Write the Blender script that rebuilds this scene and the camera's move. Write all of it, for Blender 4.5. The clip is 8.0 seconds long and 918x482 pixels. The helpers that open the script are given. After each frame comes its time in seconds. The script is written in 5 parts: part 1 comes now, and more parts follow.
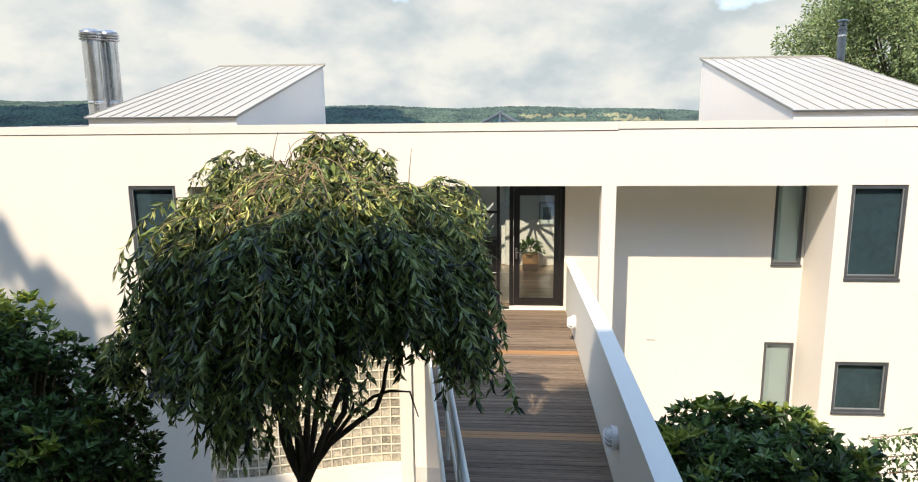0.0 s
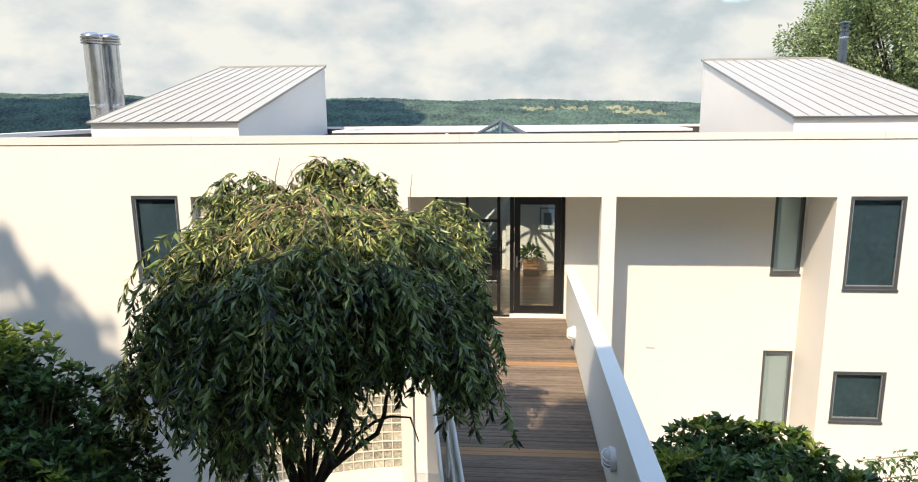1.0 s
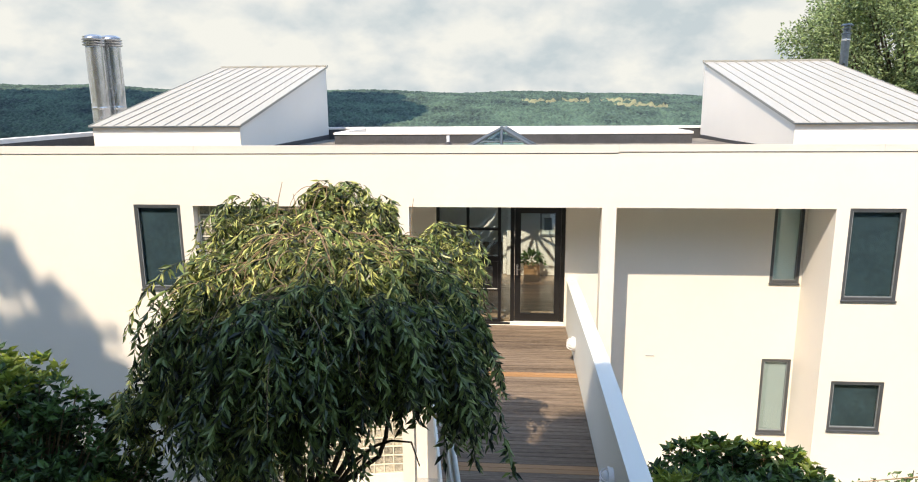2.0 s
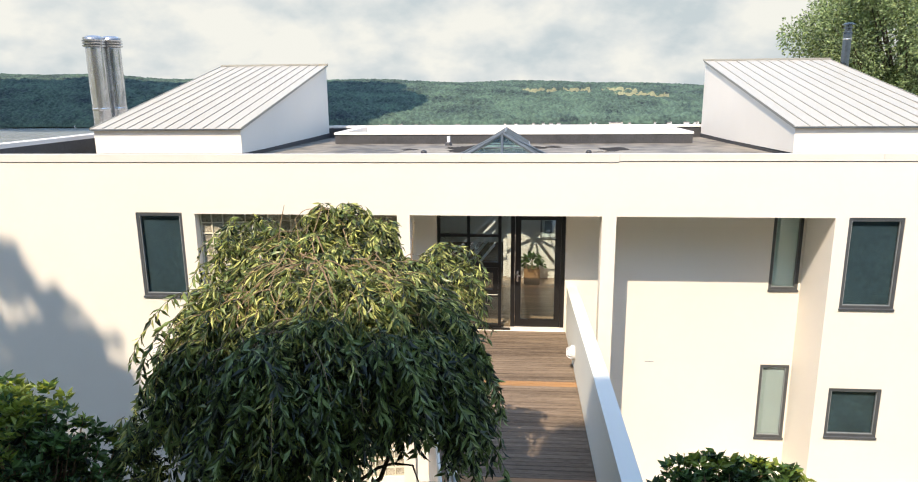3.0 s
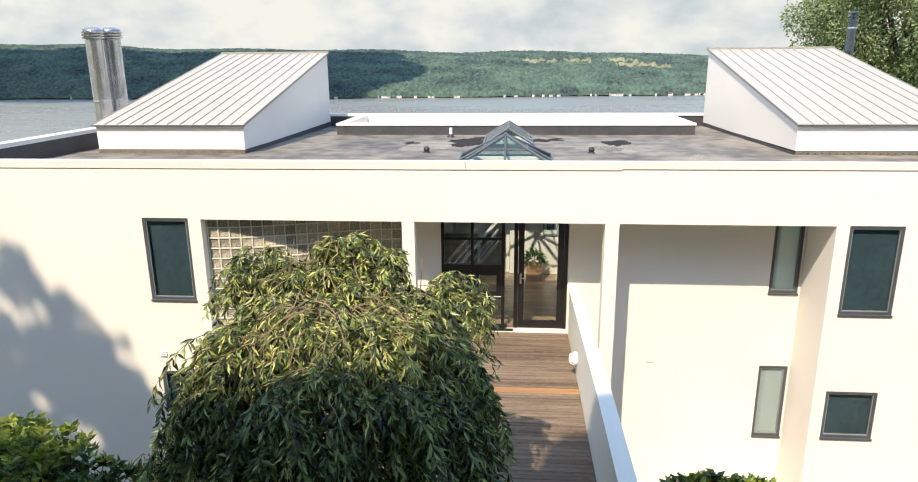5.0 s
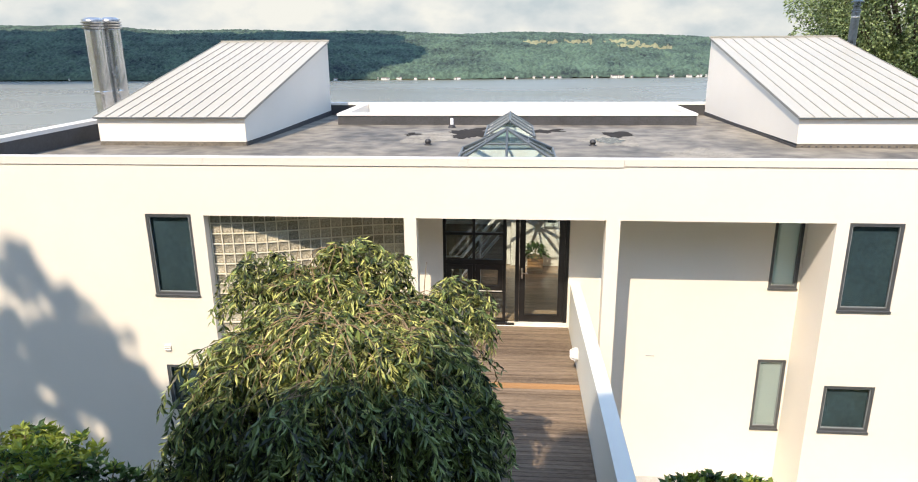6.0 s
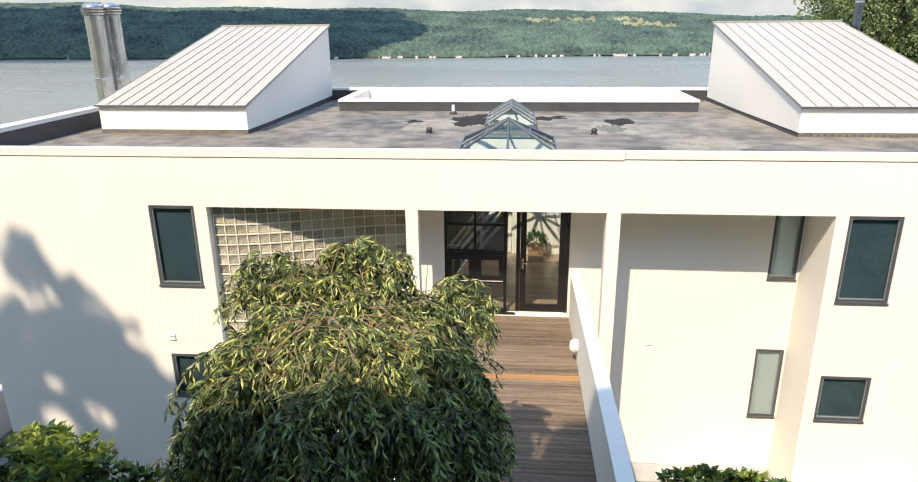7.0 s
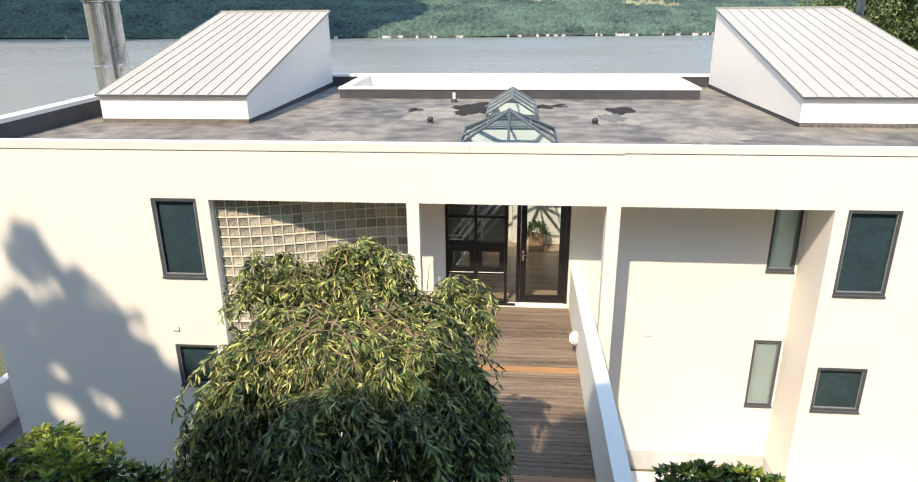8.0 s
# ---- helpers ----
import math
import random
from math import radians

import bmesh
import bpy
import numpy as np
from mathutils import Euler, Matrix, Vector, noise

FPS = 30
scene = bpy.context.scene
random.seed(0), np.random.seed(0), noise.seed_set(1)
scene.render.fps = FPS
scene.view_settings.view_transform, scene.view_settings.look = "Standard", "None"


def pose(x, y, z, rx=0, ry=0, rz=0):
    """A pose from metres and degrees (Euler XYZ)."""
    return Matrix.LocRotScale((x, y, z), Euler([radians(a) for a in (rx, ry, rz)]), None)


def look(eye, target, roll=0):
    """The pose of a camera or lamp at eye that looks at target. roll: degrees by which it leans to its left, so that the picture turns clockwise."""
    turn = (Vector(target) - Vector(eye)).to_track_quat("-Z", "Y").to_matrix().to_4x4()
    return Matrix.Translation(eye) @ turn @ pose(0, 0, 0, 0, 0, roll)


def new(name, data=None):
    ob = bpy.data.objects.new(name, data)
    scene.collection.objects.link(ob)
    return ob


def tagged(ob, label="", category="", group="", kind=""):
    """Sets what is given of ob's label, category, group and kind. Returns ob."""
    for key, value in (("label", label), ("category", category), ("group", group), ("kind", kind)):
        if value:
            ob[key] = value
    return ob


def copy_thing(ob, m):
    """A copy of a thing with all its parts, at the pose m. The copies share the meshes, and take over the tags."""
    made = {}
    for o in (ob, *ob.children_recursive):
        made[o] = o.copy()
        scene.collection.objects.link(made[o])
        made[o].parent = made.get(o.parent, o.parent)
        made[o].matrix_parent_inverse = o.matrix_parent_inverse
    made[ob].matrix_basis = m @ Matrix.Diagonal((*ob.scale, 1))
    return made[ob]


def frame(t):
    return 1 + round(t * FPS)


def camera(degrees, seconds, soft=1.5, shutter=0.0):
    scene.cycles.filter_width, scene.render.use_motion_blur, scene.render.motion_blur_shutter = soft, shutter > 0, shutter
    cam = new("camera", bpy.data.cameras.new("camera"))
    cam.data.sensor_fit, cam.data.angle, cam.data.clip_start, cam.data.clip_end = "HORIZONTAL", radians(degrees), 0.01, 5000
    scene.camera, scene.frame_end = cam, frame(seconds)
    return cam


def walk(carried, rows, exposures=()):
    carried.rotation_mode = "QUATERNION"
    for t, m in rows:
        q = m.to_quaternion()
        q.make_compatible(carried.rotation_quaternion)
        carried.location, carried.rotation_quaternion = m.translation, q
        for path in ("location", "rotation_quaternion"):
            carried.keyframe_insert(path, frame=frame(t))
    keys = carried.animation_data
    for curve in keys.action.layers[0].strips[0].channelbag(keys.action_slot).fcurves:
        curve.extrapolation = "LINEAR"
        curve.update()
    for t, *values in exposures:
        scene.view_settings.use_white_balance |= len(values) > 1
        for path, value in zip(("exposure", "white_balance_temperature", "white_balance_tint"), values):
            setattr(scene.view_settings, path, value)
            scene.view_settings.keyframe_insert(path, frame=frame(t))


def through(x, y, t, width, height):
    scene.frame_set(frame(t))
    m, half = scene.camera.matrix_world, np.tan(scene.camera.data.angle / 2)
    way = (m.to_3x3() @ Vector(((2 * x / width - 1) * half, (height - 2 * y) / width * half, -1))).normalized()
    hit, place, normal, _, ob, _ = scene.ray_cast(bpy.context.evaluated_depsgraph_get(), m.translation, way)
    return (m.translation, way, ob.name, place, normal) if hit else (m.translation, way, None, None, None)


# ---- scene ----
cam = camera(68.5, 8.0, soft=1.05)
PATH = [
    (0, (0.062, -11.613, 3.665), (-0.095, -9.653, 3.298), -0.6),
    (0.5, (0.083, -11.62, 3.817), (-0.079, -9.663, 3.44), -0.6),
    (1, (0.078, -11.62, 3.979), (-0.083, -9.665, 3.591), -0.6),
    (1.5, (0.082, -11.625, 4.132), (-0.08, -9.672, 3.734), -0.5),
    (3, (0.085, -11.612, 4.626), (-0.08, -9.668, 4.186), -0.5),
    (3.5, (0.064, -11.604, 4.773), (-0.101, -9.664, 4.318), -0.5),
    (4, (0.047, -11.595, 4.942), (-0.117, -9.66, 4.465), -0.5),
    (4.5, (0.025, -11.584, 5.102), (-0.138, -9.654, 4.603), -0.5),
    (6, (-0.026, -11.575, 5.496), (-0.188, -9.665, 4.926), -0.5),
    (6.5, (-0.026, -11.578, 5.619), (-0.189, -9.677, 5.019), -0.5),
    (7, (-0.022, -11.583, 5.73), (-0.187, -9.691, 5.102), -0.5),
    (7.5, (-0.023, -11.585, 5.847), (-0.189, -9.703, 5.191), -0.5),
    (8, (-0.022, -11.583, 5.96), (-0.188, -9.71, 5.279), -0.5),
]
walk(cam, [(t, look(eye, target, roll)) for t, eye, target, roll in PATH], exposures=[(0, 1.5, 6650, 7)])

# ---- light ----
SUN = Vector((0.426, 1.09, -1.456)).normalized()
sun = new("sun", bpy.data.lights.new("sun", "SUN"))
sun.data.energy, sun.data.angle, sun.data.color = 2.5, radians(0.6), (1.0, 0.825, 0.65)
sun.matrix_world = look((-20, -50, 70), Vector((-20, -50, 70)) + SUN)


def link(tree, a, b):
    tree.links.new(a, b)


def make_world():
    world = bpy.data.worlds.new("sky")
    scene.world = world
    world.use_nodes = True
    t = world.node_tree
    t.nodes.clear()
    out = t.nodes.new("ShaderNodeOutputWorld")
    sky = t.nodes.new("ShaderNodeTexSky")
    sky.sky_type, sky.sun_disc = "NISHITA", False
    sky.sun_elevation = math.asin(-SUN.z)
    sky.sun_rotation = math.atan2(-SUN.x, -SUN.y)
    sky.altitude, sky.dust_density, sky.ozone_density = 200, 0.4, 0.8
    blue = t.nodes.new("ShaderNodeBackground")
    blue.inputs["Strength"].default_value = 0.185
    link(t, sky.outputs[0], blue.inputs["Color"])
    # a layer of cumulus cloud seen from below, laid out on a plane overhead
    co = t.nodes.new("ShaderNodeTexCoord")
    sep = t.nodes.new("ShaderNodeSeparateXYZ")
    link(t, co.outputs["Generated"], sep.inputs[0])
    up = t.nodes.new("ShaderNodeMath")
    up.operation, up.inputs[1].default_value = "ADD", 0.70
    link(t, sep.outputs["Z"], up.inputs[0])
    up2 = t.nodes.new("ShaderNodeMath")
    up2.operation, up2.inputs[1].default_value = "MAXIMUM", 0.12
    link(t, up.outputs[0], up2.inputs[0])
    div = t.nodes.new("ShaderNodeVectorMath")
    div.operation = "DIVIDE"
    comb = t.nodes.new("ShaderNodeCombineXYZ")
    for k in "XYZ":
        link(t, up2.outputs[0], comb.inputs[k])
    link(t, co.outputs["Generated"], div.inputs[0])
    link(t, comb.outputs[0], div.inputs[1])
    big = t.nodes.new("ShaderNodeTexNoise")
    big.inputs["Scale"].default_value, big.inputs["Detail"].default_value = 5.0, 7
    big.inputs["Roughness"].default_value, big.inputs["Distortion"].default_value = 0.52, 0.0
    link(t, div.outputs[0], big.inputs["Vector"])
    cover = t.nodes.new("ShaderNodeValToRGB")
    cover.color_ramp.elements[0].position, cover.color_ramp.elements[1].position = 0.34, 0.54
    cover.color_ramp.elements[0].color = (0.12, 0.12, 0.12, 1)
    # fewer clouds overhead than towards the horizon
    thin = t.nodes.new("ShaderNodeMath")
    thin.operation, thin.inputs[1].default_value = "MULTIPLY_ADD", -1.8
    more = t.nodes.new("ShaderNodeMath")
    more.operation, more.inputs[1].default_value = "ADD", 0.46
    link(t, big.outputs["Fac"], more.inputs[0])
    link(t, sep.outputs["Z"], thin.inputs[0])
    link(t, more.outputs[0], thin.inputs[2])
    link(t, thin.outputs[0], cover.inputs[0])
    # the same noise a little towards the sun gives the puffs a lit and a shaded side
    shift = t.nodes.new("ShaderNodeVectorMath")
    shift.operation = "ADD"
    shift.inputs[1].default_value = (-0.05, -0.03, 0.10)
    link(t, div.outputs[0], shift.inputs[0])
    side = t.nodes.new("ShaderNodeTexNoise")
    for key in ("Scale", "Detail", "Roughness", "Distortion"):
        side.inputs[key].default_value = big.inputs[key].default_value
    link(t, shift.outputs[0], side.inputs["Vector"])
    diff = t.nodes.new("ShaderNodeMath")
    diff.operation = "SUBTRACT"
    link(t, big.outputs["Fac"], diff.inputs[0])
    link(t, side.outputs["Fac"], diff.inputs[1])
    tone = t.nodes.new("ShaderNodeMapRange")
    tone.inputs["From Min"].default_value, tone.inputs["From Max"].default_value = -0.15, 0.12
    link(t, diff.outputs[0], tone.inputs["Value"])
    hue = t.nodes.new("ShaderNodeValToRGB")
    hue.color_ramp.elements[0].color, hue.color_ramp.elements[1].color = (0.64, 0.715, 0.765, 1), (1.0, 0.985, 0.94, 1)
    mid = hue.color_ramp.elements.new(0.5)
    mid.color = (0.82, 0.85, 0.865, 1)
    link(t, tone.outputs[0], hue.inputs[0])
    cloud = t.nodes.new("ShaderNodeBackground")
    cloud.inputs["Strength"].default_value = 0.325
    link(t, hue.outputs[0], cloud.inputs["Color"])
    mix = t.nodes.new("ShaderNodeMixShader")
    link(t, cover.outputs[0], mix.inputs[0])
    link(t, blue.outputs[0], mix.inputs[1])
    link(t, cloud.outputs[0], mix.inputs[2])
    link(t, mix.outputs[0], out.inputs[0])


make_world()


# ---- materials ----
def material(name, color, rough=0.6, metal=0.0, vary=0.15, scale=3.0, fine=40.0, bump=0.15, bump_size=0.004,
             tint=None, stretch=(1, 1, 1), island=0.0, each=0.0, gloss=0.5, through=0.0, contrast=1.0):
    """A surface with broad stains and fine grain; island and each vary the tone from piece to piece."""
    m = bpy.data.materials.new(name)
    m.use_nodes = True
    t = m.node_tree
    b = t.nodes["Principled BSDF"]
    b.inputs["Roughness"].default_value, b.inputs["Metallic"].default_value = rough, metal
    b.inputs["Specular IOR Level"].default_value = gloss
    co = t.nodes.new("ShaderNodeTexCoord")
    mp = t.nodes.new("ShaderNodeMapping")
    mp.inputs["Scale"].default_value = stretch
    link(t, co.outputs["Object"], mp.inputs[0])
    n1 = t.nodes.new("ShaderNodeTexNoise")
    n1.inputs["Scale"].default_value, n1.inputs["Detail"].default_value = scale, 6
    n2 = t.nodes.new("ShaderNodeTexNoise")
    n2.inputs["Scale"].default_value, n2.inputs["Detail"].default_value = fine, 5
    for n in (n1, n2):
        link(t, mp.outputs[0], n.inputs["Vector"])
    add = t.nodes.new("ShaderNodeMath")
    add.operation = "MULTIPLY_ADD"
    add.inputs[1].default_value, add.inputs[2].default_value = 0.5, 0.0
    link(t, n2.outputs["Fac"], add.inputs[0])
    half = t.nodes.new("ShaderNodeMath")
    half.operation = "MULTIPLY_ADD"
    half.inputs[1].default_value = 0.5
    link(t, n1.outputs["Fac"], half.inputs[0])
    link(t, add.outputs[0], half.inputs[2])
    last = half.outputs[0]
    if island or each:
        src = t.nodes.new("ShaderNodeNewGeometry") if island else t.nodes.new("ShaderNodeObjectInfo")
        rnd = src.outputs["Random Per Island"] if island else src.outputs["Random"]
        mul = t.nodes.new("ShaderNodeMath")
        mul.operation = "MULTIPLY_ADD"
        mul.inputs[1].default_value = island or each
        sub = t.nodes.new("ShaderNodeMath")
        sub.operation, sub.inputs[1].default_value = "SUBTRACT", 0.5
        link(t, rnd, sub.inputs[0])
        link(t, sub.outputs[0], mul.inputs[0])
        link(t, last, mul.inputs[2])
        last = mul.outputs[0]
    ramp = t.nodes.new("ShaderNodeValToRGB")
    lo = [max(0, c * (1 - vary * 1.6)) for c in color]
    hi = [min(1, c * (1 + vary)) for c in (tint or color)]
    ramp.color_ramp.elements[0].position, ramp.color_ramp.elements[0].color = 0.5 - 0.2 / contrast, (*lo, 1)
    ramp.color_ramp.elements[1].position, ramp.color_ramp.elements[1].color = 0.5 + 0.2 / contrast, (*hi, 1)
    link(t, last, ramp.inputs[0])
    link(t, ramp.outputs[0], b.inputs["Base Color"])
    rr = t.nodes.new("ShaderNodeMapRange")
    rr.inputs["To Min"].default_value, rr.inputs["To Max"].default_value = max(0.02, rough - 0.12), min(1, rough + 0.12)
    link(t, n1.outputs["Fac"], rr.inputs["Value"])
    link(t, rr.outputs[0], b.inputs["Roughness"])
    if bump:
        bp = t.nodes.new("ShaderNodeBump")
        bp.inputs["Strength"].default_value, bp.inputs["Distance"].default_value = bump, bump_size
        link(t, n2.outputs["Fac"], bp.inputs["Height"])
        link(t, bp.outputs[0], b.inputs["Normal"])
    if through:
        tr = t.nodes.new("ShaderNodeBsdfTranslucent")
        link(t, ramp.outputs[0], tr.inputs["Color"])
        mx = t.nodes.new("ShaderNodeMixShader")
        mx.inputs[0].default_value = through
        link(t, b.outputs[0], mx.inputs[1])
        link(t, tr.outputs[0], mx.inputs[2])
        link(t, mx.outputs[0], t.nodes["Material Output"].inputs[0])
    return m


def glass(name, tint, rough=0.0, shine_least=0.05):
    """A thin pane: clear with a tint, and mirror-like by Fresnel."""
    m = bpy.data.materials.new(name)
    m.use_nodes = True
    t = m.node_tree
    t.nodes.clear()
    out = t.nodes.new("ShaderNodeOutputMaterial")
    clear = t.nodes.new("ShaderNodeBsdfTransparent")
    clear.inputs[0].default_value = (*tint, 1)
    shine = t.nodes.new("ShaderNodeBsdfGlossy")
    shine.inputs["Roughness"].default_value = rough
    lw = t.nodes.new("ShaderNodeLayerWeight")
    pw = t.nodes.new("ShaderNodeMath")
    pw.operation, pw.inputs[1].default_value = "POWER", 5.0
    link(t, lw.outputs["Facing"], pw.inputs[0])
    fr = t.nodes.new("ShaderNodeMath")
    fr.operation, fr.inputs[1].default_value, fr.inputs[2].default_value = "MULTIPLY_ADD", 0.9, shine_least
    link(t, pw.outputs[0], fr.inputs[0])
    mix = t.nodes.new("ShaderNodeMixShader")
    link(t, fr.outputs[0], mix.inputs[0])
    link(t, clear.outputs[0], mix.inputs[1])
    link(t, shine.outputs[0], mix.inputs[2])
    link(t, mix.outputs[0], out.inputs[0])
    return m


STUCCO = material("white_stucco", (0.78, 0.737, 0.662), 0.85, vary=0.03, scale=0.7, fine=160, bump=0.25, bump_size=0.003, gloss=0.25)
RAIL_PAINT = material("white_rail_paint", (0.7, 0.71, 0.645), 0.6, vary=0.03, scale=1.4, fine=120, bump=0.12, bump_size=0.002)
CAP = material("white_cap_metal", (0.73, 0.695, 0.645), 0.45, vary=0.03, scale=2.0, fine=60, bump=0.05)
CONCRETE = material("plinth_concrete", (0.562, 0.559, 0.54), 0.9, vary=0.25, scale=2.0, fine=50, bump=0.4)
MEMBRANE = material("roof_membrane", (0.124, 0.113, 0.0955), 0.7, vary=0.3, scale=0.5, fine=2.0, bump=0.15, tint=(0.205, 0.185, 0.15), contrast=1.3)
FLASHING = material("dark_flashing", (0.055, 0.055, 0.058), 0.6, vary=0.3, scale=2.5, fine=30, bump=0.2)
SEAM_METAL = material("roof_metal", (0.41, 0.39, 0.335), 0.5, 0.1, vary=0.05, scale=1.2, fine=40, bump=0.05, each=0.1)
SEAM_RIB = material("roof_metal_rib", (0.36, 0.345, 0.3), 0.45, 0.25, vary=0.08, scale=2, fine=40, bump=0.05)
FRAME = material("dark_window_frame", (0.075, 0.082, 0.09), 0.4, vary=0.2, scale=4, fine=60, bump=0.05)
FRAME_EDGE = material("grey_sash_edge", (0.24, 0.26, 0.27), 0.4, vary=0.15, scale=4, fine=60, bump=0.05)
BLACK_FRAME = material("black_door_frame", (0.012, 0.012, 0.013), 0.35, vary=0.2, scale=4, fine=60, bump=0.03)
PANE = glass("window_glass", (0.74, 0.80, 0.83), 0.0, 0.09)
PALE_PANE = glass("blind_window_glass", (0.90, 0.95, 0.94), 0.0, 0.07)
CLEAR = glass("entry_glass", (0.86, 0.90, 0.88), 0.0, 0.11)
SKY_GLASS = glass("skylight_glass", (0.80, 0.87, 0.86), 0.03)
DARK_TEAL = material("dark_teal", (0.06, 0.1, 0.12), 0.7, vary=0.3, scale=1.5, fine=12, bump=0.0)
# BLIND's colour lightened to offset the overhang's shade on window 5
LIGHTENED_BLIND = material("lightened_blind", (0.66, 0.74, 0.74), 0.8, vary=0.04, scale=2, fine=30, bump=0.05)
BLIND = material("pale_blind", (0.33, 0.38, 0.385), 0.8, vary=0.04, scale=2, fine=30, bump=0.05)
DECK = material("deck_wood", (0.122, 0.09, 0.066), 0.68, vary=0.35, scale=2.2, fine=28, bump=0.3, stretch=(0.35, 6, 6), each=0.09, tint=(0.215, 0.167, 0.124), gloss=0.08)
DECK_NEW = material("new_deck_wood", (0.34, 0.19, 0.085), 0.55, vary=0.2, scale=2.2, fine=28, bump=0.3, stretch=(0.35, 6, 6))
STEEL = material("flue_steel", (0.62, 0.62, 0.62), 0.24, 0.88, vary=0.18, scale=2.2, fine=9, bump=0.35, bump_size=0.012, stretch=(1.5, 1.5, 0.5))
FLUE_DARK = material("dark_flue_steel", (0.16, 0.19, 0.22), 0.3, 0.9, vary=0.2, scale=3, fine=14, bump=0.1)
LANTERN = material("skylight_frame", (0.10, 0.12, 0.135), 0.4, 0.2, vary=0.15, scale=5, fine=40, bump=0.05)
BLOCK = material("glass_block", (0.29, 0.27, 0.215), 0.12, vary=0.35, scale=16, fine=60, bump=0.6, bump_size=0.01, each=0.2, tint=(0.5, 0.465, 0.37), gloss=0.7)
BLOCK_REST = material("glass_block_low", (0.29, 0.27, 0.215), 0.12, vary=0.35, scale=16, fine=60, bump=0.6, bump_size=0.01, island=0.2, tint=(0.5, 0.465, 0.37), gloss=0.7)
MORTAR = material("white_mortar", (0.7, 0.66, 0.54), 0.85, vary=0.06, scale=6, fine=90, bump=0.3)
BARK = material("bark", (0.075, 0.055, 0.04), 0.9, vary=0.4, scale=6, fine=40, bump=0.8, bump_size=0.012)
GREEN_TWIG = material("green_twig", (0.075, 0.075, 0.036), 0.7, vary=0.3, scale=9, fine=60, bump=0.2)
OAK_LEAF = material("oak_leaf", (0.17, 0.235, 0.1), 0.5, vary=0.35, scale=0.35, fine=5, bump=0.1, island=0.45, tint=(0.32, 0.39, 0.17), through=0.5)
TWIG = material("twig_bark", (0.29, 0.205, 0.12), 0.8, vary=0.35, scale=9, fine=60, bump=0.4)
# lower leaves darkened for shade, young top leaves lightened for sun, in the colours
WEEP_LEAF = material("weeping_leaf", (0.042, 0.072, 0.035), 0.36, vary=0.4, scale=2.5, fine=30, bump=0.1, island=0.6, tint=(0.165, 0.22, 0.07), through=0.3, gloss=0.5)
WEEP_LIT_YOUNG = material("weeping_lit_young_leaf", (0.26, 0.3, 0.085), 0.42, vary=0.35, scale=2.5, fine=30, bump=0.1, island=0.6, tint=(0.5, 0.51, 0.17), through=0.33, gloss=0.5)
BUSH_LEAF = material("shrub_leaf", (0.0497, 0.0989, 0.0308), 0.38, vary=0.4, scale=2.0, fine=30, bump=0.1, island=0.5, tint=(0.091, 0.164, 0.045), through=0.25)
TIP_LEAF = material("young_leaf", (0.228, 0.285, 0.0415), 0.45, vary=0.25, scale=2.0, fine=30, bump=0.1, island=0.4, through=0.3)
TREE_LEAF = material("tree_leaf", (0.0777, 0.126, 0.045), 0.5, vary=0.4, scale=0.5, fine=8, bump=0.1, island=0.5, tint=(0.176, 0.236, 0.0885), through=0.25)
# blue distance haze is mixed into this base colour
FOREST = material("hazed_far_forest", (0.023, 0.06, 0.076), 0.9, vary=0.45, scale=0.010, fine=0.11, bump=0.0, tint=(0.055, 0.092, 0.064), contrast=1.5)
FIELD = material("far_field", (0.18, 0.18, 0.115), 0.9, vary=0.3, scale=0.01, fine=0.2, bump=0.0, tint=(0.22, 0.225, 0.13))
EARTH = material("garden_earth", (0.06, 0.075, 0.035), 0.95, vary=0.5, scale=0.8, fine=18, bump=0.6, tint=(0.10, 0.11, 0.05))
WATER = material("lake_water", (0.16, 0.17, 0.155), 0.28, vary=0.15, scale=0.004, fine=0.25, bump=0.12, bump_size=0.5, stretch=(0.4, 1, 1))
FLOOR_WOOD = material("hall_floor_wood", (0.30, 0.22, 0.155), 0.22, vary=0.3, scale=2, fine=26, bump=0.1, stretch=(0.4, 6, 6))
PLASTER = material("hall_plaster", (0.84, 0.83, 0.8), 0.85, vary=0.03, scale=1, fine=80, bump=0.08)
TAN_STRIP = material("tan_flashing", (0.165, 0.146, 0.117), 0.7, vary=0.35, scale=3, fine=25, bump=0.2)
PINE = material("planter_pine", (0.42, 0.24, 0.11), 0.6, vary=0.2, scale=3, fine=30, bump=0.15, stretch=(1, 6, 6))
WHITE_METAL = material("white_metal", (0.75, 0.76, 0.77), 0.4, vary=0.05, scale=4, fine=60, bump=0.05)
LENS = material("lamp_lens", (0.60, 0.62, 0.62), 0.2, vary=0.08, scale=8, fine=60, bump=0.1)
PLASTIC = material("dark_plastic", (0.03, 0.03, 0.032), 0.5, vary=0.2, scale=5, fine=50, bump=0.1)
SILT = material("dried_silt", (0.211, 0.193, 0.155), 0.9, vary=0.25, scale=2.5, fine=14, bump=0.1, tint=(0.269, 0.247, 0.204))
DAMP = material("damp_roof", (0.030, 0.026, 0.022), 0.85, gloss=0.15, vary=0.3, scale=2, fine=12, bump=0.1)
PAVING = material("pale_paving", (0.72, 0.69, 0.65), 0.9, vary=0.25, scale=1.2, fine=25, bump=0.3)
